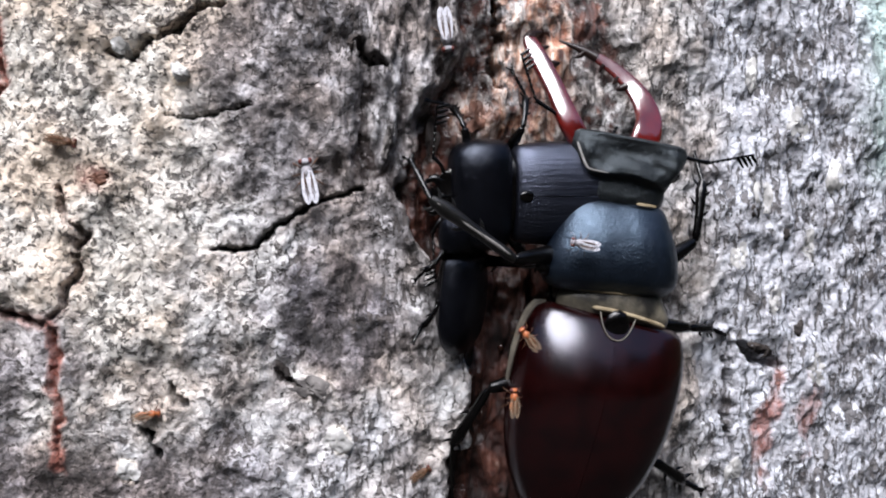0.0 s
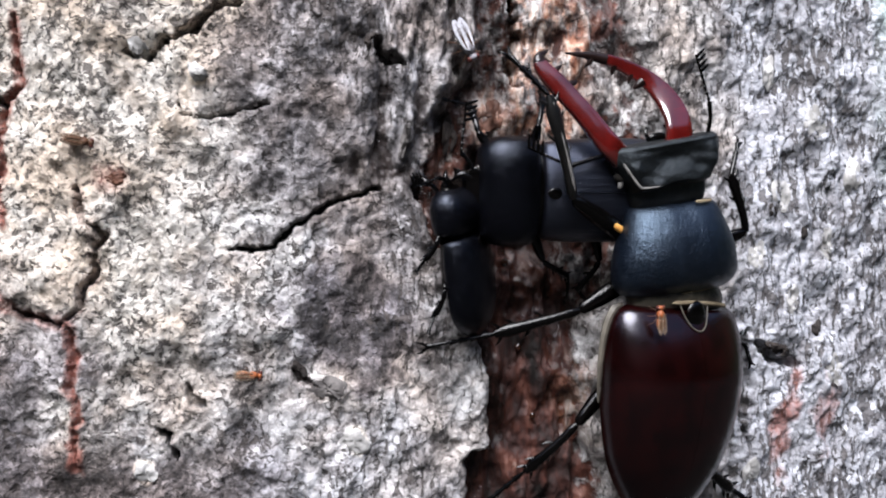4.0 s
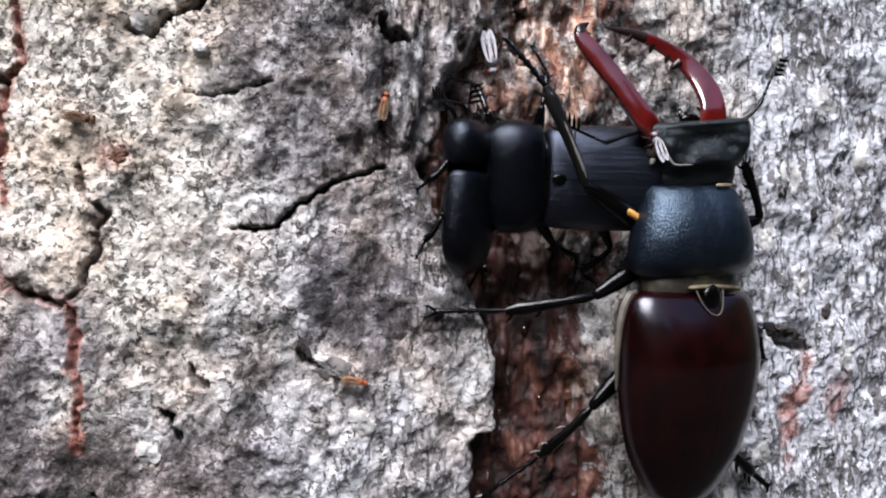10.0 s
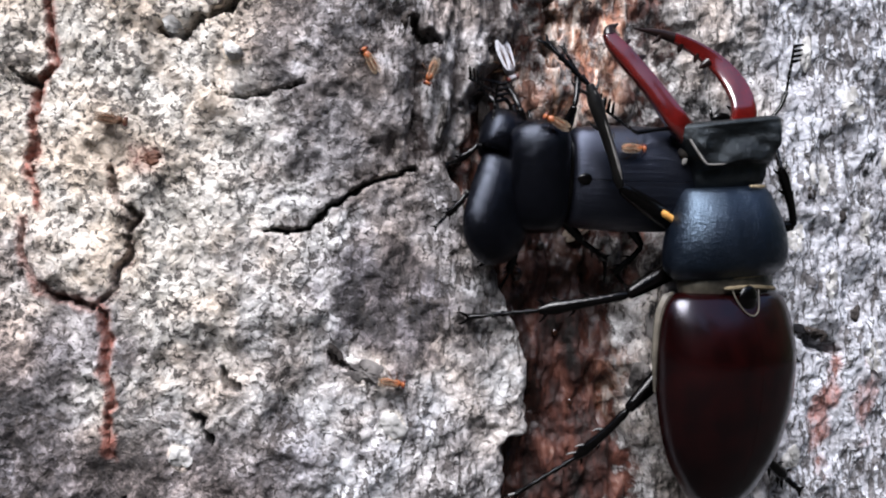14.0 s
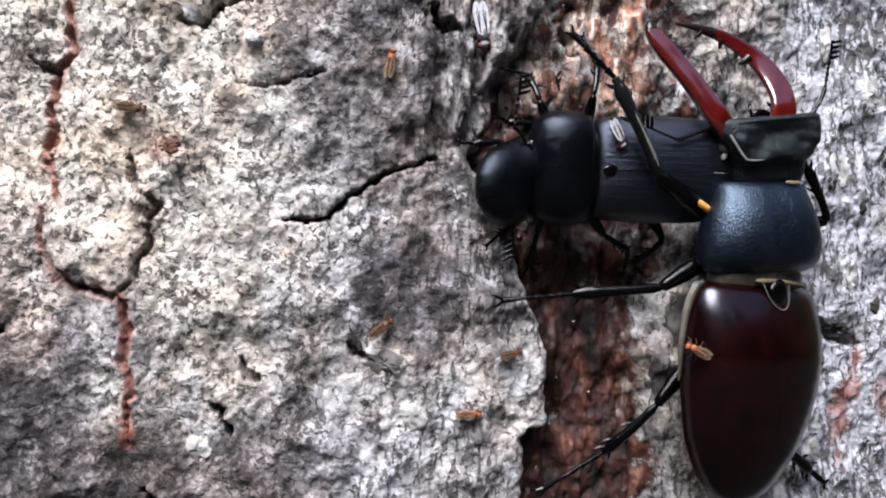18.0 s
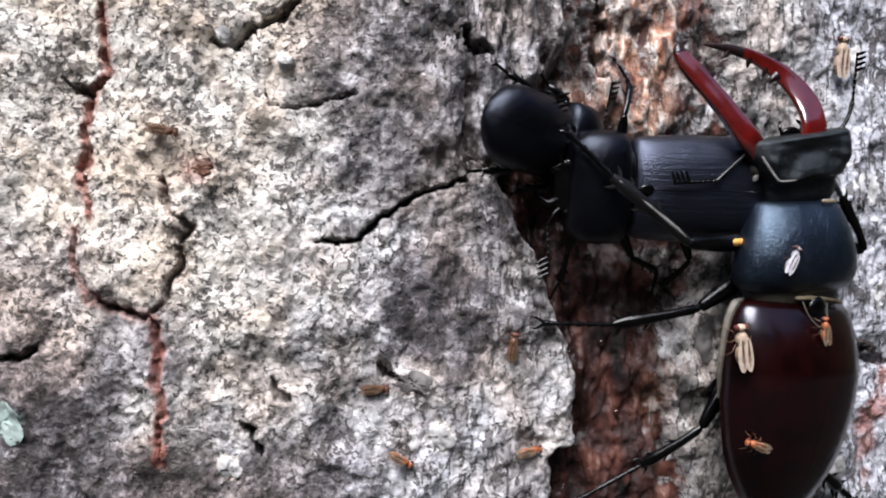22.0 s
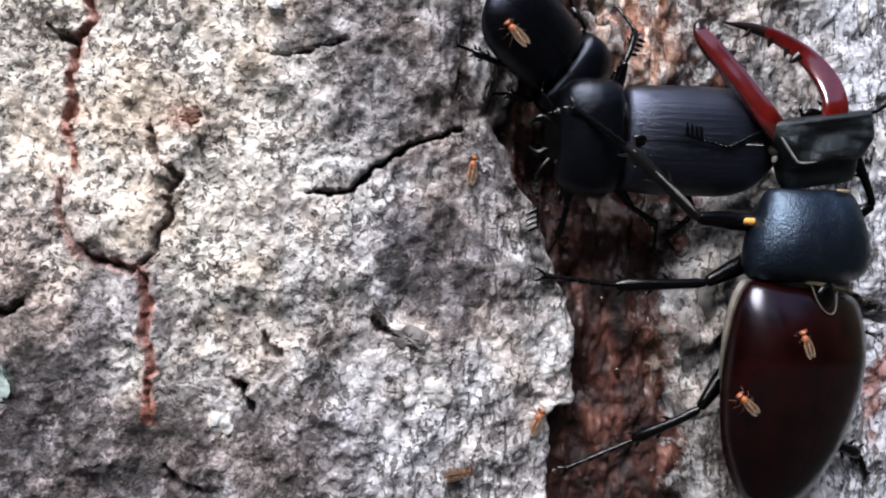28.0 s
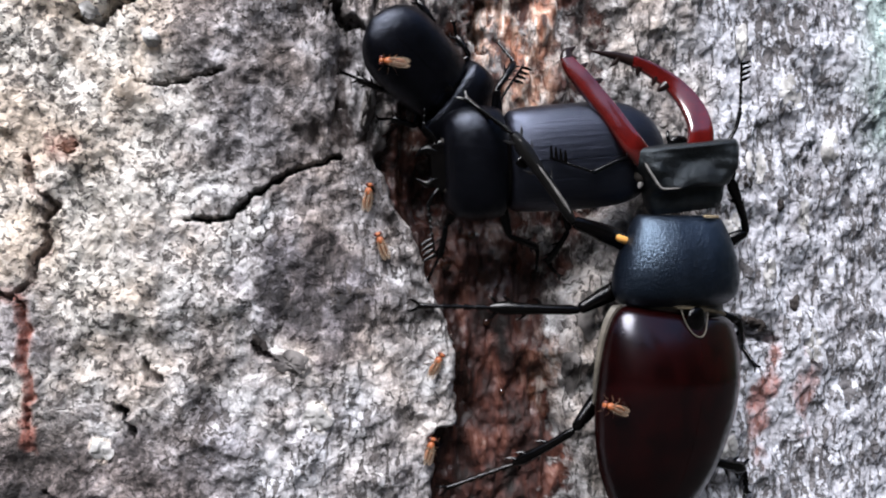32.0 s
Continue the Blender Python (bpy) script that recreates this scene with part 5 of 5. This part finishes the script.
# ---- flies ----
def fly_thing(name, label, body, wing, size):
    thing = new(name, None)
    tagged(thing, label, "fly", "flies on the bark")
    k = size

    def egg(n, centre, dims, material, parent=None):
        bm = bmesh.new()
        blob(bm, [c * k for c in centre], [d * k for d in dims], 8, 12)
        return part(n, bm, material, parent or thing)

    egg("thorax", (0, 0.25, 0.75), (0.42, 0.55, 0.42), body)
    abdomen = egg("abdomen", (0, -0.75, 0.66), (0.44, 0.75, 0.4), body)
    for j in range(3):
        bm = bmesh.new()
        r = 0.445 * math.sqrt(1 - ((-0.24 - 0.24 * j) / 0.8) ** 2)
        tube(bm, [(0, (-0.95 - 0.24 * j) * k, 0.66 * k), (0, (-1.03 - 0.24 * j) * k, 0.66 * k)], [r * k, r * k * 0.97], 12, 0.92)
        part("band", bm, FLY_DARK, abdomen)
    head = egg("head", (0, 0.98, 0.72), (0.38, 0.26, 0.34), body)
    for side in (-1, 1):
        egg("eye", (side * 0.3, 1.02, 0.76), (0.17, 0.22, 0.26), FLY_EYE, head)
        bm = bmesh.new()
        rim = [(-0.1, 0.1), (0.2, -0.1), (0.34, -0.8), (0.36, -1.6), (0.16, -2.15), (-0.12, -2.0), (-0.26, -1.2), (-0.2, -0.4)]
        rim = [p.xy for p in curve_points([(x, y, 0) for x, y in rim], 22)]
        top = [bm.verts.new((side * (0.16 + p.x) * k, (0.35 + p.y) * k, (1.14 + 0.03 * side - 0.12 * abs(p.x)) * k)) for p in rim]
        low = [bm.verts.new(v.co - Vector((0, 0, 0.03 * k))) for v in top]
        bm.faces.new(top), bm.faces.new(low[::-1])
        for i in range(len(top)):
            j = (i + 1) % len(top)
            bm.faces.new((top[i], low[i], low[j], top[j]))
        w = part("wing", bm, wing, thing, "clear veined wing")
        bm = bmesh.new()
        for vx, vy in ((0.5, -1.5), (0.3, -1.9), (0.1, -1.6)):
            tube(bm, [(side * 0.22 * k, 0.3 * k, 1.16 * k), (side * (0.06 + 0.5 * vx) * k, (0.35 + vy) * k, 1.2 * k)], [0.03 * k, 0.015 * k], 5)
        part("vein", bm, FLY_DARK, w)
        for y, reach, fwd in ((0.55, 0.95, 0.6), (0.25, 1.15, -0.1), (-0.05, 1.15, -0.8)):
            bm = bmesh.new()
            tube(bm, [(side * 0.25 * k, y * k, 0.5 * k), (side * reach * 0.62 * k, (y + fwd * 0.5) * k, 0.72 * k), (side * reach * k, (y + fwd) * k, 0.02 * k)], [0.05 * k, 0.035 * k, 0.02 * k], 6)
            part("leg", bm, FLY_DARK, thing)
    return thing


FLIES = [
    ("brown", [(0, -33.0, 14.8, 1, 100), (23.7, -33.4, 14.9, 1, 100), (24.3, -34.9, 13.2, 1, 150), (25.1, -34.9, 13.2, 1, 150), (26, -78.0, -1.0, 0.6, 150), (32, -78.0, -1.0, 0.6, 150)]),
    ("orange", [(0, -24.8, -15.9, 1, 80), (2, -21.7, -13.5, 1, 70), (2.6, -22.1, -13.5, 1, 60), (3, -20.5, -11.8, 1, 60), (3.5, -19.1, -11.1, 1, 80), (5.2, -6.0, -12.9, 1, 100), (13.5, -3.5, -14.6, 1, 100), (15.5, -2.2, -13.3, 1, 95), (17, 0.7, -15.4, 1, 90), (19, 5.2, -21.6, 1, 95), (22, 7.0, -21.5, 1, 80), (23, 7.0, -21.7, 1, 75), (26, 7.4, -24.0, 1, 60), (29, 8.4, -22.4, 1, 15), (30, 9.0, -23.0, 1, 15), (32, 9.2, -23.8, 1, 15)]),
    ("orange", [(0, 22.0, 52.0, 0.6, 0), (4.8, 22.0, 52.0, 0.6, 0), (5.5, -5.7, 16.0, 1, 0), (6, -5.8, 16.0, 1, -5), (7, -1.9, 17.1, 1, 20), (8, -2.4, 19.6, 1, 10), (9, -1.7, 20.0, 1, 0), (10, -0.8, 17.2, 1, 10), (13, -5.6, 22.3, 1, -30), (17, -6.2, 20.8, 1, -20), (18, -5.8, 20.5, 1, 10), (19, -2.0, 18.1, 1, 10), (20.2, 22.0, 52.0, 0.6, 10), (32, 22.0, 52.0, 0.6, 10)]),
    ("orange", [(0, 29.0, 52.0, 0.6, 180), (9.8, 29.0, 52.0, 0.6, 180), (10.5, 2.2, 22.6, 1, 180), (13, 1.6, 20.2, 0.5, 200), (15.5, 0.0, 23.8, 0.5, 200), (16.4, 29.0, 52.0, 0.6, 200), (32, 29.0, 52.0, 0.6, 200)]),
    ("brown", [(0, 20.0, -52.0, 0.6, 0), (14.5, 20.0, -52.0, 0.6, 0), (15.2, -6.8, -9.3, 1, 0), (17, -7.9, -5.7, 1, 10), (19, -5.8, -12.4, 1, 90), (20, -7.3, -11.3, 1, 90), (21, -6.7, -11.9, 1, 70), (22, -10.9, -13.7, 1, 90), (24, -9.3, -12.1, 1, 40), (25, -9.3, -12.1, 1, 40), (26, 20.0, -52.0, 0.6, 40), (32, 20.0, -52.0, 0.6, 40)]),
    ("orange", [(0, 27.0, -52.0, 0.6, 30), (19.8, 27.0, -52.0, 0.6, 30), (20.5, -16.3, -18.4, 1, 30), (21.5, -14.5, -13.8, 1, 40), (22, -8.0, -21.9, 1, 120), (22.7, -8.0, -21.9, 1, 120), (23.4, 27.0, -52.0, 0.6, 120), (32, 27.0, -52.0, 0.6, 120)]),
    ("orange", [(0, -78.0, 10.0, 0.6, 20), (21.7, -78.0, 10.0, 0.6, 20), (22.4, -2.7, -1.3, 1, 20), (23, 1.0, -0.1, 1, 0), (24, -0.8, 2.2, 1, -10), (25, 3.2, 0.5, 0, 10), (25.7, 3.2, 0.5, 0, 10), (26.4, 27.0, 52.0, 0.6, 10), (32, 27.0, 52.0, 0.6, 10)]),
    ("orange", [(0, 18.0, -52.0, 0.6, 20), (27.6, 18.0, -52.0, 0.6, 20), (28.3, -1.6, -21.2, 1, 20), (29, -0.6, -20.6, 1, 15), (30, -0.2, -20.0, 1, 20), (31, 6.6, -15.6, 0.5, 30), (32, 10.0, -13.6, 0.5, 30)]),
    ("orange", [(0, 18.0, 52.0, 0.6, 10), (27.1, 18.0, 52.0, 0.6, 10), (27.8, 0.3, 5.8, -1, 10), (29.5, 1.8, 6.5, -1, 10), (31, 2.8, 7.4, -1, 10), (32, 2.3, 5.8, -1, 10)]),
    ("orange", [(0, 25.0, 52.0, 0.6, -20), (28.1, 25.0, 52.0, 0.6, -20), (28.8, 0.5, 3.3, 0, -20), (31, 2.2, 3.2, 0, -30), (32, 3.7, 0.3, 0, -20)]),
    ("grey", [(0, -6.9, 11.3, 2, -10), (1, -7.8, 12.4, 2, -8), (2, 9.0, 52.0, 0.6, -8), (32, 9.0, 52.0, 0.6, -8)]),
    ("grey", [(0, 8.7, 28.2, 1, 170), (1, 8.4, 28.3, 1, 165), (3, 9.1, 28.0, 1, 150), (6, 9.2, 24.1, 1, 160), (9, 11.5, 24.0, 1, 170), (13, 10.4, 21.1, 1, 150), (15.5, 8.1, 25.3, 1, 170), (18, 4.3, 24.5, 1, 170), (19, 6.2, 27.2, 1, 165), (20, 6.6, 22.6, 1, 130), (20.8, 16.0, 52.0, 0.6, 130), (32, 16.0, 52.0, 0.6, 130)]),
    ("orange", [(0, 16.2, -13.4, 11, 0), (0.5, 16.2, -12.3, 11, 0), (1, 20.6, -13.4, 11, 5), (2, 29.8, -9.9, 11.5, 0), (3, 30.9, -5.4, 11.5, -5), (3.6, 30.9, -4.6, 11.5, -5), (4.3, 30.9, -4.6, 11.5, -5), (5, 23.0, 52.0, 0.6, -5), (32, 23.0, 52.0, 0.6, -5)]),
    ("orange", [(0, 17.7, -6.5, 10.5, -40), (0.8, 18.9, -6.9, 10.5, -40), (1.6, -78.0, 7.0, 0.6, -40), (32, -78.0, 7.0, 0.6, -40)]),
    ("pale", [(0, 23.8, 3.8, 10.5, -80), (1, 26.7, 3.0, 10.5, -80), (1.9, 30.9, 6.8, 10.5, -30), (2.8, 88.0, 14.0, 0.6, -30), (32, 88.0, 14.0, 0.6, -30)]),
    ("pale", [(0, 21.0, 52.0, 0.6, -70), (4.3, 21.0, 52.0, 0.6, -70), (5, 14.2, 12.3, 6.5, -70), (6, 15.5, 8.7, 6.5, -80), (7, 16.5, 7.6, 6.5, -85), (8, 21.0, 52.0, 0.6, -85), (32, 21.0, 52.0, 0.6, -85)]),
    ("pale", [(0, 88.0, 5.0, 0.6, -20), (8, 88.0, 5.0, 0.6, -20), (8.7, 29.1, 12.3, 10.5, -20), (9, 28.8, 12.2, 10.5, -25), (10, 29.4, 12.3, 10.5, -25), (10.8, 29.9, 12.1, 10.5, -25), (11.6, 28.0, 52.0, 0.6, -25), (32, 28.0, 52.0, 0.6, -25)]),
    ("orange", [(0, 12.0, 52.0, 0.6, -60), (10.5, 12.0, 52.0, 0.6, -60), (11.2, 14.9, 10.2, 6, -60), (12, 13.1, 11.1, 6, -60), (13, 13.1, 14.7, 6, -60), (15.2, 16.0, 15.0, 6, -70), (16, 5.1, 7.3, 6, -20), (16.8, -78.0, 8.0, 0.6, -20), (32, -78.0, 8.0, 0.6, -20)]),
    ("orange", [(0, 19.0, 52.0, 0.6, 0), (10.9, 19.0, 52.0, 0.6, 0), (11.6, 19.8, 7.4, 3, 0), (13, 23.6, 11.7, 7, 90), (15.4, 23.9, 12.2, 7, 90), (16, 24.2, 12.0, 7, 90), (17, 23.5, 14.5, 7, 60), (18, 19.0, 52.0, 0.6, 60), (32, 19.0, 52.0, 0.6, 60)]),
    ("pale", [(0, 26.0, 52.0, 0.6, 170), (14.3, 26.0, 52.0, 0.6, 170), (15, 16.7, 14.4, 6, 170), (16, 15.3, 14.2, 6, 175), (17, 13.8, 13.8, 6, 180), (18, 19.3, 12.1, 6.5, 150), (19, 14.6, 11.5, 6.5, 160), (19.9, 26.0, 52.0, 0.6, 160), (32, 26.0, 52.0, 0.6, 160)]),
    ("tan", [(0, -78.0, 4.0, 0.6, 40), (8.9, -78.0, 4.0, 0.6, 40), (9.6, 20.1, 3.5, -1, 40), (13, 20.5, 3.4, -1, 60), (14.2, 19.4, 3.9, -1, 60), (15.2, 17.0, -52.0, 0.6, 60), (32, 17.0, -52.0, 0.6, 60)]),
    ("orange", [(0, 24.0, -52.0, 0.6, -60), (14.3, 24.0, -52.0, 0.6, -60), (15, 27.8, -11.8, 10.5, -60), (16, 27.5, -10.1, 10.5, -60), (17, 28.8, -9.7, 10.5, -60), (18, 27.8, -11.5, 10.5, -65), (19, 26.7, -11.2, 10.5, -65), (21, 27.1, -11.1, 10.5, -50), (22, 31.5, -19.7, 11, -70), (23, 32.6, -20.0, 11, -45), (25, 32.5, -22.9, 11, -45), (26, 32.5, -22.7, 11, -50), (29, 28.8, -19.0, 11, -45), (31, 28.7, -19.5, 11, -70), (32, 29.3, -18.1, 11, -70)]),
    ("tan", [(0, 31.0, -52.0, 0.6, 0), (20.5, 31.0, -52.0, 0.6, 0), (21.2, 27.1, -11.5, 10, 0), (22, 29.3, -8.1, 10.5, -8), (23, 29.6, -9.1, 10.5, -8), (25, 28.7, -6.8, 9, -10), (26, 29.3, -9.5, 9.5, -60), (26.7, 29.3, -9.5, 9.5, -60), (27.4, 24.0, 52.0, 0.6, -60), (32, 24.0, 52.0, 0.6, -60)]),
    ("orange", [(0, 88.0, 2.0, 0.6, -30), (17.7, 88.0, 2.0, 0.6, -30), (18.4, 39.8, -0.1, 10.5, -30), (19, 40.8, 3.6, 10.5, -35), (20, 40.0, -10.1, 11.5, -60), (21.5, 39.4, -7.5, 11.5, -10), (22, 40.1, -6.8, 11, -5), (23, 40.9, -7.7, 11, 0), (25, 41.1, -11.7, 11, -20), (27, 37.5, -13.0, 11.5, -20), (28.5, 35.5, -13.5, 11.5, -30), (29, 30.3, -12.9, 11.5, -60), (29.8, 88.0, 2.0, 0.6, -60), (32, 88.0, 2.0, 0.6, -60)]),
    ("pale", [(0, 88.0, 7.0, 0.6, -70), (18.7, 88.0, 7.0, 0.6, -70), (19.4, 35.7, 11.9, 10.5, -70), (20, 34.4, 11.8, 10.5, -60), (21, 34.5, 3.7, 10.5, 20), (22, 35.8, 1.3, 10.5, 30), (22.5, 35.3, 2.4, 10.5, 60), (23, 34.5, 2.4, 10.5, 100), (25, 36.6, -0.4, 10.5, 85), (26, 35.2, -1.7, 10.5, 100), (26.8, 35.2, -1.7, 10.5, 100), (27.5, 88.0, 7.0, 0.6, 100), (32, 88.0, 7.0, 0.6, 100)]),
    ("orange", [(0, 22.0, 52.0, 0.6, 90), (23.5, 22.0, 52.0, 0.6, 90), (24.2, 6.2, 25.8, 7.5, 90), (25, 5.5, 23.0, 7.5, 85), (26, 5.2, 21.9, 7.5, 80), (29, 3.9, 18.3, 6.5, -80), (31, 3.1, 17.5, 6.5, -85), (32, 5.2, 19.4, 6.5, -85)]),
    ("brown", [(0, -78.0, 15.0, 0.6, 60), (19.3, -78.0, 15.0, 0.6, 60), (20, 6.2, -12.5, 1, 60), (22, 4.6, -8.8, 1, 10), (25, 4.2, -12.4, 1, 0), (26, 5.5, -23.6, 1, 80), (26.8, 5.5, -23.6, 1, 80), (27.5, 36.0, -52.0, 0.6, 80), (32, 36.0, -52.0, 0.6, 80)]),
    ("tan", [(0, 88.0, 3.0, 0.6, 10), (19.8, 88.0, 3.0, 0.6, 10), (20.5, 49.8, 27.7, 1, 10), (22, 46.5, 26.9, 1, 5), (23, 45.7, 26.2, 1, 5), (25, 46.5, 24.5, 1, 0), (25.7, 46.5, 24.5, 1, 0), (26.4, 88.0, 3.0, 0.6, 0), (32, 88.0, 3.0, 0.6, 0)]),
    ("big", [(0, 20.0, 52.0, 0.6, 30), (22.0, 20.0, 52.0, 0.6, 30), (22.6, 21.5, 26.8, 3, 30), (23, 19.9, 22.7, 3, 30), (23.8, 20.3, 25.3, 3, 30), (25, 20.0, 52.0, 0.6, 30), (32, 20.0, 52.0, 0.6, 30)]),
    ("dark", [(0, 6.3, -23.9, 1, 60), (2, 5.4, -23.9, 1, 60), (2.6, 5.4, -23.9, 1, 60), (3.2, 34.0, -52.0, 0.6, 60), (32, 34.0, -52.0, 0.6, 60)]),
    ("dark", [(0, -78.0, 16.0, 0.6, 80), (17.3, -78.0, 16.0, 0.6, 80), (18, 8.1, -12.4, 1, 80), (19, 7.7, -10.7, 1, 85), (20.5, 6.8, -13.2, 0.5, 80), (21.2, 6.8, -13.2, 0.5, 80), (22, 18.0, -52.0, 0.6, 80), (32, 18.0, -52.0, 0.6, 80)]),
    ("brown", [(0, 25.0, -52.0, 0.6, 90), (21.9, 25.0, -52.0, 0.6, 90), (22.6, -0.8, -27.2, 1, 90), (24, -1.6, -26.6, 1, 90), (24.8, -1.6, -26.6, 1, 90), (25.5, 25.0, -52.0, 0.6, 90), (32, 25.0, -52.0, 0.6, 90)]),
    ("brown", [(0, -78.0, 7.0, 0.6, 85), (24.3, -78.0, 7.0, 0.6, 85), (25, 3.0, -27.0, 1, 85), (26, 4.2, -27.7, 1, 85), (29, -2.8, -29.0, 1, 80), (29.8, -2.8, -29.0, 1, 80), (30.5, 32.0, -52.0, 0.6, 80), (32, 32.0, -52.0, 0.6, 80)]),
]
FLY_KINDS = {
    "orange": ("fruit_fly", "tiny orange fruit fly with red eyes and clear wings", FLY_BODY, FLY_WING, 1.08),
    "brown": ("fruit_fly", "tiny brown fruit fly resting with folded wings", FLY_DARK, FLY_DUSK, 1.15),
    "dark": ("fruit_fly", "tiny dark fly walking on the bark", FLY_DARK, FLY_DUSK, 0.95),
    "pale": ("fruit_fly", "tiny fly seen as a pale wing glint", FLY_GREY, FLY_PALE, 1.15),
    "grey": ("grey_fly", "small grey fly with whitish folded wings", FLY_GREY, FLY_PALE, 1.7),
    "tan": ("winged_fly", "tan long-winged fly with veined wings", FLY_TAN, FLY_VEINED, 1.75),
    "big": ("winged_fly", "pale fly with long glassy wings", FLY_GREY, FLY_PALE, 2.3),
}


def fly_place(x, z, h, heading):
    stand = relief(x, z) if h <= 2.5 else h
    return on_bark(x, z, stand, heading)


fly_things, fly_first = [], {}
for kind, rows in FLIES:
    if kind in fly_first:
        fly_things.append((copy_thing(fly_first[kind], Matrix()), rows))
    else:
        fly_first[kind] = fly_thing(*FLY_KINDS[kind])
        fly_things.append((fly_first[kind], rows))


def motions():
    for ob, rows in fly_things:
        walk(ob, [(t, fly_place(x, z, h, a)) for t, x, z, h, a in rows])
    walk(male, [(t, on_bark(*between(MALE_ROWS, t))) for t in MALE_TIMES])
    for ob, rows, lift, tip in ((male_pronotum, PRONOTUM_ROWS, 0.3, 0), (male_head, HEAD_ROWS, 0.2, -5)):
        walk(ob, [(t, pose(x * MM, y * MM, lift * MM, tip if t <= 1 else 0, roll, -turn)) for t, x, y, turn, roll in rows])
    walk(male_feelers[0], [(t, pose(-0.0060, 0.0030, 0.0006, 0, 0, a)) for t, a in ((0, 62), (1, 70), (3, 95), (8, 88), (10, 100), (16, 85), (17, 92), (22, 120), (26, 112), (29, 104), (32, 104))])
    walk(male_feelers[1], [(t, pose(0.0060, 0.0030, 0.0006, 0, 0, a)) for t, a in ((0, -95), (2, -10), (6, -25), (8, -62), (12, -45), (19, -38), (23, -35), (29, -80), (32, -30))])
    for ob, rows in male_keys + female_keys:
        walk(ob, rows)
    walk(female, [(t, on_bark(*between(FEMALE_ROWS, t))) for t in female_times])
    walk(small, [(t, small_pose(t)) for t in small_times])


motions()
